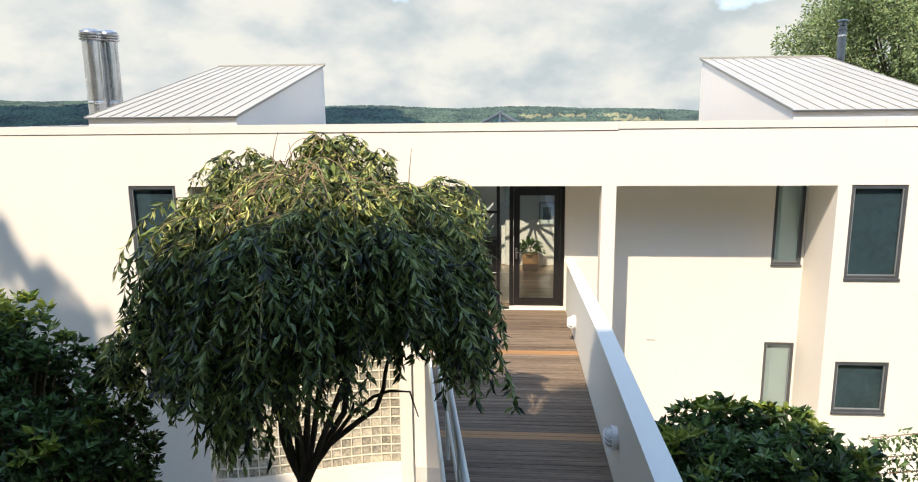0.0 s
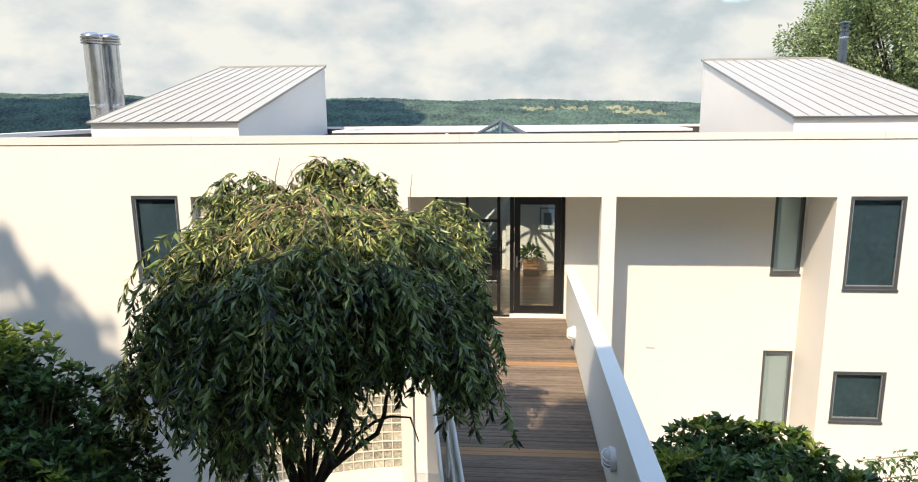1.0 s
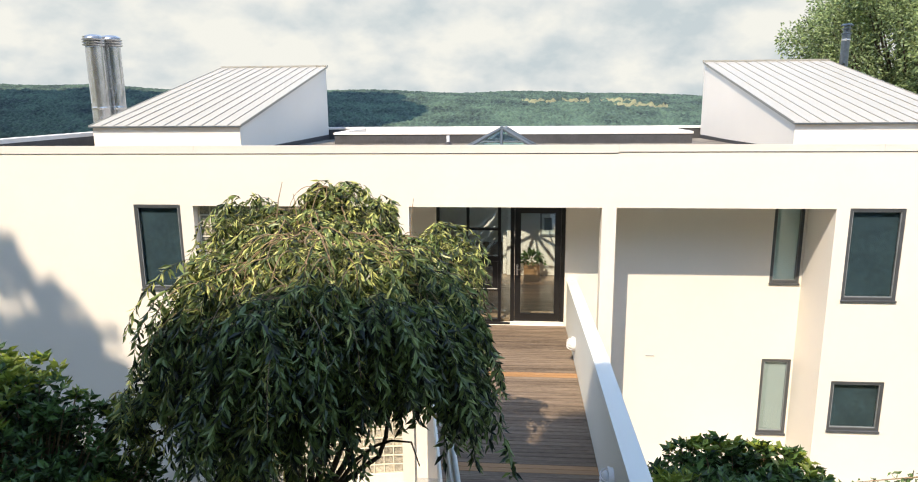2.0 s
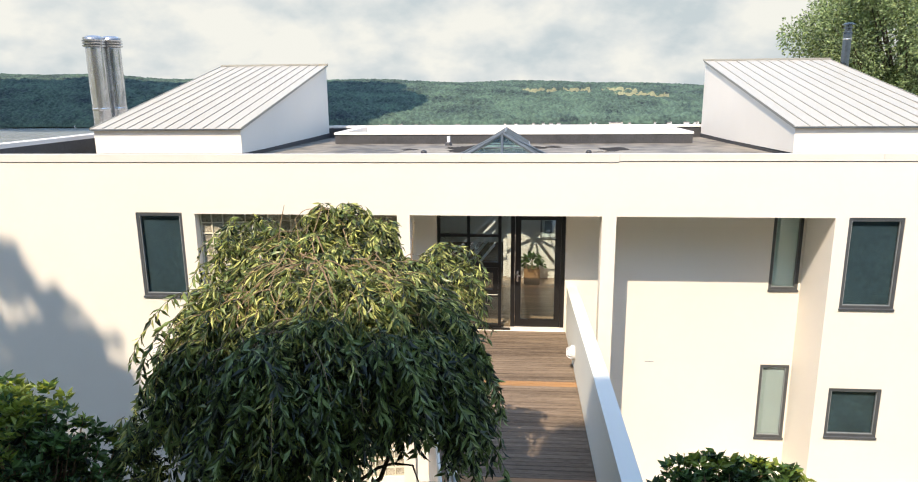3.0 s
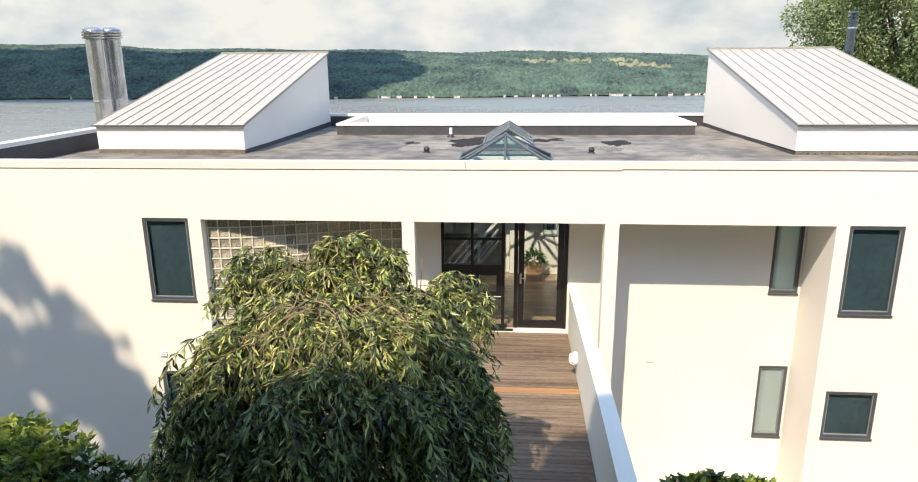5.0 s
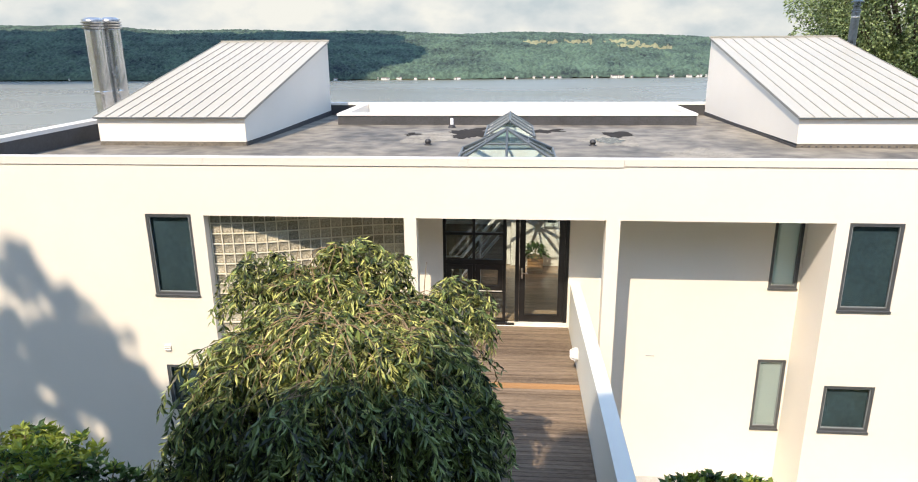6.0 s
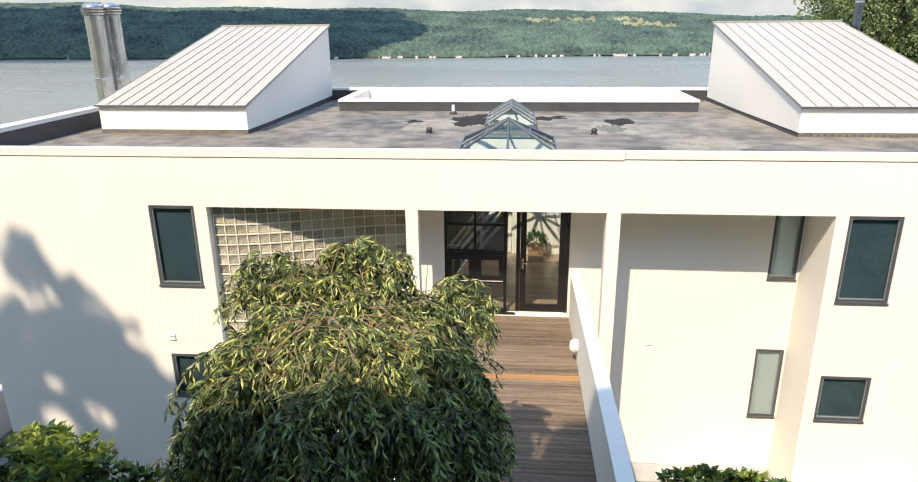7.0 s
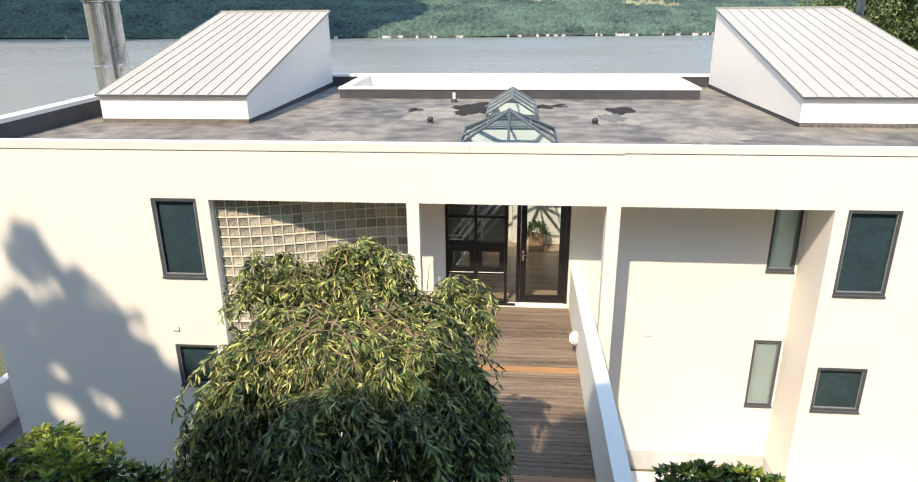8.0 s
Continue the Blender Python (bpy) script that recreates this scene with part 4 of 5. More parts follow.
def make_flue(x, y, r, z1, mat, name, label, group="", hat=False):
    f = empty(name, (x, y, 2.9))
    pipe = put("pipe", Geo().turned(x, y, [(r, 2.75), (r, 2.77), (r, 4.09), (r, 4.1), (r * 1.02, 4.11), (r * 1.02, 4.16), (r, 4.17), (r, 4.18), (r, z1 - 0.32), (r, z1 - 0.3)], 22), mat, f, smooth=True)
    cap = [(r * 0.8, z1 - 0.3)]
    for i in range(3):
        z = z1 - 0.27 + i * 0.075
        cap += [(r * 1.22, z), (r * 1.25, z + 0.03), (r * 1.0, z + 0.045)]
    cap += [(r * 1.15, z1 - 0.03), (r * 0.7, z1 + 0.03), (0.01, z1 + 0.045)]
    if hat:
        cap = [(r * 0.9, z1 - 0.3), (r * 1.15, z1 - 0.29), (r * 1.15, z1 - 0.25), (r * 0.8, z1 - 0.24), (r * 0.8, z1 - 0.15), (r * 1.1, z1 - 0.14), (r * 1.1, z1 - 0.10), (r * 0.75, z1 - 0.09), (r * 0.75, z1 - 0.03),
               (r * 1.5, z1 - 0.025), (r * 1.5, z1 + 0.005), (r * 0.9, z1 + 0.04), (0.01, z1 + 0.05)]
        for z in (4.75, z1 - 0.5):
            put("band", Geo().turned(x, y, [(r * 1.03, z), (r * 1.05, z + 0.01), (r * 1.05, z + 0.04), (r * 1.03, z + 0.05)], 22), STEEL, pipe, "bright clamp band")
    put("cowl", Geo().turned(x, y, cap, 22), mat, f, "flat-hatted metal cowl" if hat else "ribbed metal cowl")
    tagged(f, label, "flue", group)


make_front_wall()
make_recess()
make_paving()
make_shell()
for i, (a, b, c, d) in enumerate(FRONT_WINDOWS):
    make_window(i + 1, a, b, c, d, 0.0)
make_window(5, *BACK_OPENINGS[1], RECESS, blind=LIGHTENED_BLIND)
make_window(6, *BACK_OPENINGS[2], RECESS, blind=BLIND)
make_window(7, *BACK_OPENINGS[3], RECESS, sill=False)
make_entry()
make_glass_wall()
make_clerestory(-10.70, -6.82)
make_clerestory(6.63, 10.72)
make_light_well()
make_pyramid()
make_gable_skylight()
make_roof_bits()
make_flue(-12.10, 7.72, 0.25, 6.18, STEEL, "flue", "tall shiny steel chimney flue with a ribbed cowl", "steel flues")
make_flue(-11.92, 8.27, 0.25, 6.2, STEEL, "flue", "tall shiny steel chimney flue with a ribbed cowl", "steel flues")
make_flue(10.98, 12.6, 0.13, 6.60, FLUE_DARK, "stove_flue", "slim dark metal stove flue with a flat hat", hat=True)

# ---- entrance hall behind the glass ----
def make_hall():
    walls = Geo().box(-0.1, 3.0, 4.75, 4.85, 0, 2.66).box(1.62, 1.70, 1.34, 4.74, 0, 2.66).box(-2.35, -2.25, 1.34, 9.0, 0, 2.66).box(-2.24, -0.11, 8.7, 8.8, 0, 2.66).box(-0.2, -0.11, 4.86, 8.69, 0, 2.66)
    tagged(put("wall_hall", walls, PLASTER), "white plastered hall walls", "wall", kind="structure")
    shaft = Geo()
    for a, b, c, d in ((-1.16, -1.12, 1.86, 3.64), (0.72, 0.76, 1.86, 3.64), (-1.12, 0.72, 1.86, 1.90), (-1.12, 0.72, 3.60, 3.64)):
        shaft.box(a, b, c, d, 2.66, 3.12)
    for a, b, c, d in ((-0.77, -0.73, 5.82, 7.88), (0.37, 0.41, 5.82, 7.88), (-0.73, 0.37, 5.82, 5.86), (-0.73, 0.37, 7.84, 7.88)):
        shaft.box(a, b, c, d, 2.66, 3.10)
    tagged(put("skylight_shaft", shaft, PLASTER), "white plastered shafts under the skylights", "shaft", kind="structure")
    pic = empty("picture", (0.9, 4.74, 1.0))
    fr = Geo().box(0.71, 1.10, 4.715, 4.748, 1.54, 1.58).box(0.71, 1.10, 4.715, 4.748, 1.01, 1.05).box(0.71, 0.75, 4.715, 4.748, 1.05, 1.54).box(1.06, 1.10, 4.715, 4.748, 1.05, 1.54)
    put("frame", fr, FRAME_EDGE, pic, "slim grey frame")
    put("mat", Geo().box(0.75, 1.06, 4.735, 4.746, 1.05, 1.54), LIGHTENED_BLIND, pic, "white mount")
    put("print", Geo().box(0.81, 1.0, 4.731, 4.734, 1.14, 1.45), DARK_TEAL, pic, "blue-grey print")
    tagged(pic, "small framed blue-grey print on the white hall wall", "picture")
    p = empty("planter", (0.5, 4.3, 0))
    for i in range(5):
        z = 0.03 + i * 0.075
        put("slat", Geo().box(0.31, 0.69, 4.10, 4.122, z, z + 0.062), PINE, p)
    put("box", Geo().box(0.32, 0.68, 4.124, 4.48, 0.0, 0.39), PINE, p, "pale pine box")
    tagged(p, "slatted pale pine planter box on the hall floor", "planter")
    rng = random.Random(8)
    pts = []
    for i in range(240):
        a, e, r = rng.uniform(0, 6.283), rng.uniform(0.1, 1.5), rng.uniform(0.12, 0.30)
        d = Vector((math.cos(a) * math.cos(e), math.sin(a) * math.cos(e), math.sin(e)))
        pts.append((Vector((0.5, 4.28, 0.42)) + d * r, (d + Vector((0, 0, -0.5))).normalized(), rng.uniform(0.08, 0.13)))
    plant = empty("house_plant", (0.5, 4.28, 0.39))
    put("leaves", leaf_mesh("leaves", pts, 0.5), BUSH_LEAF, plant)
    put("stem", Geo().tube([(0.5, 4.28, 0.38), (0.51, 4.28, 0.6)], 0.012, 6), TWIG, plant)
    tagged(plant, "bushy dark green house plant growing in the pine planter", "house plant")
    r = empty("stair_rail", (-1.2, 3.1, 0))
    for k in (0.0, 0.26):
        put("rail_bar", Geo().tube([(-1.75, 3.1 + k, 0.66), (-1.25, 3.1 + k, 0.66), (-0.35, 3.1 + k, 1.75)], 0.022, 8), WHITE_METAL, r)
        put("rail_bar", Geo().tube([(-1.25, 3.1 + k, 0.40), (-0.35, 3.1 + k, 1.50)], 0.014, 8), WHITE_METAL, r)
        put("rail_bar", Geo().tube([(-1.25, 3.1 + k, 0.12), (-0.35, 3.1 + k, 1.22)], 0.014, 8), WHITE_METAL, r)
        for x, z in ((-1.25, 0.66), (-0.8, 1.2)):
            put("post", Geo().tube([(x, 3.1 + k, 0.0), (x, 3.1 + k, z)], 0.018, 8), WHITE_METAL, r)
    tagged(r, "white tubular metal stair railing in the hall", "railing")


# ---- the footbridge ----
Y_END = -11.0


def left_edge(y):
    return -1.47 - 0.163 * y


def deck_z(y):
    return -0.027 * max(0.0, y + 1.5)


def rail_z(y):
    return 1.055 - 0.043 * max(0.0, y + 3.4)


def make_bridge():
    frame_ob = Geo()
    frame_ob.box(0.92, 1.08, Y_END, 1.08, -0.30, -0.11)
    frame_ob.prism([(left_edge(0) + 0.02, 0, -0.30), (left_edge(0) + 0.16, 0, -0.30), (left_edge(Y_END) + 0.16, Y_END, -0.30), (left_edge(Y_END) + 0.02, Y_END, -0.30)],
                   [(left_edge(0) + 0.02, 0, -0.035), (left_edge(0) + 0.16, 0, -0.035), (left_edge(Y_END) + 0.16, Y_END, -0.035), (left_edge(Y_END) + 0.02, Y_END, -0.035)])
    deck = empty("floor_footbridge", (0, -4, 0))
    put("joist", frame_ob, BARK, deck, "dark timber bearers")
    put("edge_trim", Geo().prism([(left_edge(0.9) - 0.03, 0.9, -0.30), (left_edge(0.9) - 0.002, 0.9, -0.30), (left_edge(Y_END) - 0.002, Y_END, -0.30), (left_edge(Y_END) - 0.03, Y_END, -0.30)],
                                 [(left_edge(0.9) - 0.03, 0.9, 0.02), (left_edge(0.9) - 0.002, 0.9, 0.02), (left_edge(Y_END) - 0.002, Y_END, 0.02), (left_edge(Y_END) - 0.03, Y_END, 0.02)]), RAIL_PAINT, deck, "white edge trim")
    y = 1.13
    wide = 0.093
    while y > Y_END + 0.1:
        a, b = y - wide, y
        za, zb = deck_z(a), deck_z(b)
        xa, xb = (left_edge(a), left_edge(b)) if y < 0.9 else (-1.43, -1.43)
        pale = abs((a + b) / 2 + 1.50) < 0.075 or abs((a + b) / 2 + 4.28) < 0.075
        c = Geo().prism([(xa, a + 0.002, za - 0.032), (1.095, a + 0.002, za - 0.032), (1.095, b - 0.002, zb - 0.032), (xb, b - 0.002, zb - 0.032)],
                        [(xa, a + 0.0028, za), (1.095, a + 0.0028, za), (1.095, b - 0.0028, zb), (xb, b - 0.0028, zb)])
        put("plank", c, DECK_NEW if pale else DECK, deck)
        y -= wide + 0.0006
    tagged(deck, "reddish-brown hardwood plank deck of the footbridge", "deck", kind="structure")
    # the solid white parapet
    p, cap = Geo(), Geo()
    for a, b in ((Y_END, -3.4), (-3.4, 1.085)):
        ends = []
        for y in (a, b):
            z = rail_z(y)
            ends.append(([(1.10, y, -0.45), (1.285, y, -0.45), (1.285, y, z - 0.025), (1.10, y, z - 0.025)],
                         [(1.094, y, z - 0.024), (1.293, y, z - 0.024), (1.293, y, z + 0.005), (1.094, y, z)]))
        p.prism(ends[0][0], ends[1][0])
        cap.prism(ends[0][1], ends[1][1])
    par = tagged(put("parapet", p, RAIL_PAINT), "solid white rendered parapet along the footbridge", "parapet", kind="structure")
    put("coping", cap, RAIL_PAINT, par)
    # the open railing on the other side
    r = empty("railing", (left_edge(-4), -4, 0))
    ya, yb = 0.0, Y_END

    def at(y, z, k=0.05):
        return (left_edge(y) + k, y, z)

    put("top_rail", Geo().tube([at(ya, 1.0), at(yb, 1.0)], 0.03, 10), RAIL_PAINT, r, "white tubular handrail", smooth=True)
    put("middle_rail", Geo().tube([at(ya, 0.55), at(yb, 0.55)], 0.018, 8), RAIL_PAINT, r)
    put("low_rail", Geo().tube([at(ya, 0.78), at(yb, 0.78)], 0.018, 8), RAIL_PAINT, r)
    y = -0.1
    while y > Y_END:
        put("post", Geo().tube([at(y, 0.0), at(y, 0.985)], 0.022, 8), RAIL_PAINT, r)
        y -= 1.6
    tagged(r, "white tubular metal railing on the open side of the bridge", "railing")


def make_wall_lamp(y, z):
    """A round bulkhead lamp with a cage, on the parapet's inner face."""
    x = 1.098
    l = empty("wall_lamp", (x, y, z))

    def ring(prof, n=24):
        g = Geo()
        k = [(x - d, r) for r, d in prof]
        g.tube([(px, y, z) for px, r in k], [r for px, r in k], n)
        return g

    base = put("base", ring([(0.115, 0.0), (0.115, 0.035), (0.10, 0.05)]), WHITE_METAL, l, "white round base", smooth=False)
    put("lens", ring([(0.09, 0.0502), (0.088, 0.075), (0.07, 0.105), (0.035, 0.12), (0.005, 0.122)]), LENS, base, "frosted domed lens", smooth=True)
    for a in (-0.5, 0.0, 0.5):
        pts = [(x - 0.05 - 0.08 * math.cos(t), y + 0.098 * math.sin(t) * math.cos(a), z + 0.098 * math.sin(t) * 0.25 + 0.09 * math.sin(a)) for t in [-1.5 + 0.3 * i for i in range(11)]]
        put("cage_bar", Geo().tube(pts, 0.007, 6), WHITE_METAL, base)
    hood = ring([(0.122, 0.03), (0.122, 0.055), (0.104, 0.0555), (0.104, 0.03)])
    put("rim", hood, WHITE_METAL, l)
    tagged(l, "white caged bulkhead lamp on the parapet", "wall lamp", "bulkhead lamps")


def make_terrace():
    t = empty("floor_terrace", (-11.2, 3, -3.3))
    for i in range(7):
        x = -11.65 + i * 0.142
        put("plank", Geo().box(x, x + 0.134, -0.6, 8, -3.33, -3.30), GREY_PLANK, t)
    put("bearer", Geo().box(-11.6, -10.75, -0.55, 7.9, -3.75, -3.332), BARK, t)
    tagged(t, "grey weathered plank walkway beside the house", "walkway", kind="structure")
    w = put("terrace_wall", Geo().box(-11.83, -11.66, -0.6, 8, -4.2, -2.32), STUCCO)
    put("coping", Geo().box(-11.86, -11.63, -0.62, 8.02, -2.319, -2.26), CAP, w)
    tagged(w, "low white wall with a coping beside the walkway", "wall", kind="structure")
    v = empty("wall_vent", (-6.76, 0, -0.25))
    for i in range(3):
        z = -0.28 + i * 0.04
        put("louvre", Geo().prism([(-6.82, -0.03, z), (-6.82, -0.001, z + 0.02), (-6.82, -0.001, z + 0.03), (-6.82, -0.03, z + 0.01)], [(-6.69, -0.03, z), (-6.69, -0.001, z + 0.02), (-6.69, -0.001, z + 0.03), (-6.69, -0.03, z + 0.01)]), CAP, v)
    put("plate", Geo().box(-6.825, -6.685, -0.006, -0.0005, -0.30, -0.15), CAP, v)
    tagged(v, "small white louvred vent on the front wall", "vent")


# ---- plants ----
def leaf_mesh(name, leaves, wide=0.34, cup=0.12):
    """One mesh of many folded leaves; each leaf: base, way it points, length."""
    rng = np.random.default_rng(len(leaves))
    P = np.array([tuple(l[0]) for l in leaves])
    D = np.array([tuple(l[1]) for l in leaves])
    L = np.array([l[2] for l in leaves])[:, None]
    D /= np.linalg.norm(D, axis=1)[:, None] + 1e-9
    R = rng.normal(size=D.shape)
    S = np.cross(D, R)
    S /= np.linalg.norm(S, axis=1)[:, None] + 1e-9
    N = np.cross(S, D)
    W = L * wide / 2
    verts = np.stack([P, P + D * L * 0.45 + S * W + N * L * cup, P + D * L * 0.5 - N * L * 0.02, P + D * L * 0.45 - S * W + N * L * cup, P + D * L - N * L * 0.10], 1)
    n = len(leaves)
    k = (np.arange(n) * 5)[:, None, None]
    faces = (np.array([[0, 2, 1], [0, 3, 2], [1, 2, 4], [2, 3, 4]])[None] + k).reshape(-1, 3)
    me = bpy.data.meshes.new(name)
    me.from_pydata(verts.reshape(-1, 3).tolist(), [], faces.tolist())
    me.update()
    return me


def droop(p, out, length, rng, steps=9):
    """A twig that leaves p along out and bends down under its weight."""
    pts = [Vector(p)]
    d = Vector(out).normalized()
    for i in range(steps):
        d = (d + Vector((rng.uniform(-0.12, 0.12), rng.uniform(-0.12, 0.12), -0.34))).normalized()
        pts.append(pts[-1] + d * (length / steps))
    return pts


def make_weeping_tree():
    rng = random.Random(21)
    cx, cy, RX, RY = -1.61, -5.95, 1.1, 1.42
    zg = ground_z(0, -6.1)
    tree = empty("weeping_tree", (-1.75, -6.1, zg))
    foot = Vector((-1.84, -6.12, zg - 0.1))
    fork = Vector((-1.82, -6.1, 0.42))
    trunk = Geo().tube([foot, foot.lerp(fork, 0.5) + Vector((0.04, 0.03, 0)), fork, fork + Vector((0.02, 0, 0.2))], [0.10, 0.075, 0.06, 0.04], 12)
    put("trunk", trunk, BARK, tree, "dark knobbly trunk", smooth=True)
    # thin stems rising from the fork, each its own way
    stems = [[(-1.98, -6.15, 0.85), (-1.95, -6.2, 1.35), (-2.3, -6.4, 2.1), (-2.6, -6.6, 2.6)], [(-1.78, -6.0, 1.05), (-1.69, -5.9, 1.65), (-1.75, -5.4, 2.5), (-1.65, -4.9, 3.2)],
             [(-1.42, -6.1, 1.08), (-1.30, -6.1, 1.62), (-1.26, -6.0, 1.9), (-0.9, -5.5, 2.6), (-0.7, -4.8, 2.85)], [(-1.55, -6.15, 0.80), (-1.13, -6.1, 1.12), (-1.04, -6.1, 1.45), (-0.86, -6.1, 1.8), (-0.45, -6.2, 2.5)],
             [(-1.90, -6.0, 1.0), (-2.05, -5.7, 1.8), (-2.45, -5.2, 2.6), (-2.7, -4.9, 3.0)], [(-1.72, -6.2, 1.1), (-1.55, -6.5, 2.0), (-1.35, -6.9, 2.7)],
             [(-1.86, -6.2, 1.2), (-1.95, -6.6, 2.0), (-2.1, -7.0, 2.6)], [(-1.66, -6.0, 1.3), (-1.35, -5.7, 2.2), (-1.2, -5.5, 2.95)], [(-1.3, -6.25, 1.6), (-1.0, -6.5, 2.2), (-0.75, -6.7, 2.6)],
             [(-2.1, -6.1, 1.3), (-2.5, -6.0, 2.0), (-2.85, -5.9, 2.5)]]
    for st in stems:
        pts = [fork - Vector((0, 0, 0.08))]
        for p in st:
            p = Vector(p)
            pts += [pts[-1].lerp(p, 0.5) + Vector((rng.uniform(-.05, .05), rng.uniform(-.05, .05), rng.uniform(-.02, .05))), p]
        n = len(pts) - 1
        put("limb", Geo().tube(pts, [0.033 - 0.027 * k / n for k in range(n + 1)], 8), BARK, tree, smooth=True)
    # low branch with few leaves, reaching out sideways
    low = [Vector((-1.55, -6.15, 0.80)), Vector((-1.34, -6.1, 1.08)), Vector((-1.15, -6.12, 1.24)), Vector((-1.0, -6.15, 1.31)), Vector((-0.81, -6.2, 1.33)), Vector((-0.74, -6.2, 1.10))]
    put("limb", Geo().tube(low, [0.022, 0.018, 0.015, 0.012, 0.009, 0.005], 7), BARK, tree, smooth=True)
    twigs, shoots, leaves, young = Geo(), Geo(), [], []

    def half_width(y):
        return RX + 0.16 * min(1, max(0, (-5.8 - y) / 1.0))

    def crown_top(x, y):
        r = math.hypot((x - cx + 0.2 * (y - cy)) / half_width(y), (y - cy) / RY)
        bumps = 0.28 * noise.noise((x * 1.9, y * 1.9, 3)) + 0.20 * noise.noise((x * 4.5, y * 4.5, 9))
        lobes = 0.0
        for lx, ly, lr, lh in ((-1.6, -4.9, 0.6, 0.26), (-0.65, -5.0, 0.42, 0.10), (-2.6, -5.1, 0.5, 0.20), (-1.5, -6.95, 0.9, 0.27)):
            lobes += lh * math.exp(-((x - lx) ** 2 + (y - ly) ** 2) / lr ** 2)
        return 3.0 - 0.40 * r ** 2.6 + 0.03 * (y - cy) + lobes + bumps, r

    def hem(x, y):
        """How low the curtain hangs; it is shorter at the front and has a wide gap round the stems."""
        x = x * 5.4 / (y + 11.6)
        marks = ((-3.6, 2.1), (-3.11, 1.66), (-2.88, 1.25), (-2.64, 1.08), (-2.41, 0.72), (-2.17, 0.65), (-1.94, 0.85), (-1.68, 1.2), (-1.5, 1.5), (-1.24, 1.68), (-0.77, 1.7), (-0.63, 1.45), (-0.44, 1.0), (-0.2, 1.0), (-0.06, 1.55), (0.03, 1.85), (0.5, 2.1))
        low = 2.1
        for (xa, za), (xb, zb) in zip(marks, marks[1:]):
            if xa <= x <= xb:
                low = za + (zb - za) * (x - xa) / (xb - xa)
        ragged = 0.4 * noise.noise((x * 6.5, y * 1.5, 5)) - 0.02
        return low + ragged - 0.36 * (3.6 - low) * max(-0.7, min(0.5, (y + 6.2) / 2))

    knolls = ((-2.93, -5.3, 0.26, 2.55), (-2.93, -6.6, 0.33, 2.22), (-0.64, -4.75, 0.34, 3.04), (-1.58, -4.8, 0.48, 3.48), (-2.66, -4.95, 0.44, 3.34))
    tufts = []
    for i in range(110):
        a, rr = rng.uniform(0, 2 * math.pi), rng.random() ** 0.5
        tufts.append((a, rr, rng.uniform(-0.16, 0.12)))
    for i in range(3250):
        ta, tr, lift = tufts[i % 110]
        px, py = tr * math.cos(ta) + rng.gauss(0, 0.058), tr * math.sin(ta) + rng.gauss(0, 0.058)
        a, rr = math.atan2(py, px), min(1.03, math.hypot(px, py))
        y = cy + RY * rr * math.sin(a)
        x = cx - 0.2 * (y - cy) + half_width(y) * rr * math.cos(a)
        z, r = crown_top(x, y)
        z += lift
        if i >= 2500:
            kx, ky, kr, kz = knolls[i % 5]
            x, y = kx + kr * rr * math.cos(a), ky + kr * rr * math.sin(a)
            z, r = kz - 0.35 * rr * rr, 0.5
        if r > 0.8:
            z -= rng.random() ** 1.3 * 0.75
        else:
            z -= rng.random() ** 1.4 * 0.35
        b = a + rng.uniform(-1.2, 1.2) if r > 0.6 else rng.uniform(0, 6.28)
        out = Vector((math.cos(b), math.sin(b), rng.uniform(0.2, 1.5))) if r < 0.75 else Vector((0.45 * math.cos(b), 0.45 * math.sin(b), rng.uniform(-0.3, 0.4)))
        length = rng.uniform(0.2, 0.5) if r < 0.75 else rng.uniform(0.35, 1.05)
        length = max(0.22, min(length, z - hem(x, y) - (rng.uniform(0.1, 0.6) if rng.random() < 0.9 else -0.05)))
        pts = droop((x, y, z), out, length, rng)
        twigs.tube(pts, [0.0035 * (1 - 0.07 * k) for k in range(len(pts))], 4)
        n = int(length / (0.024 if i >= 2500 else 0.017 if r < 0.6 else 0.016))
        for k in range(n):
            f = (k + rng.random()) / n * (len(pts) - 1)
            j = min(int(f), len(pts) - 2)
            p = pts[j].lerp(pts[j + 1], f - j)
            d = (pts[j + 1] - pts[j]).normalized()
            if r > 0.75 and rng.random() < 0.6 * min(1, max(0, 1.9 - p.z)):
                continue
            side = Vector((rng.uniform(-1, 1), rng.uniform(-1, 1), rng.uniform(-0.7, 0.25)))
            # the lightened leaf keeps to the crown's top, where the sun falls
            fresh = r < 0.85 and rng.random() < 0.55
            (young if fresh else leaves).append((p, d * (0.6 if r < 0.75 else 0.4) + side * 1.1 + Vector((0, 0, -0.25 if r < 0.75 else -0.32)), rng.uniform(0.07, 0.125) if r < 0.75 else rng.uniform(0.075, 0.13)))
    # inner twigs that fill the lower crown
    for i in range(480):
        a, rr = rng.uniform(0, 2 * math.pi), rng.uniform(0.35, 0.98)
        y = cy + RY * rr * math.sin(a)
        x = cx - 0.2 * (y - cy) + half_width(y) * rr * math.cos(a)
        z, r = crown_top(x, y)
        z -= rng.uniform(0.35, 0.95)
        length = min(rng.uniform(0.3, 0.7), z - hem(x, y) - 0.35)
        if length < 0.15:
            continue
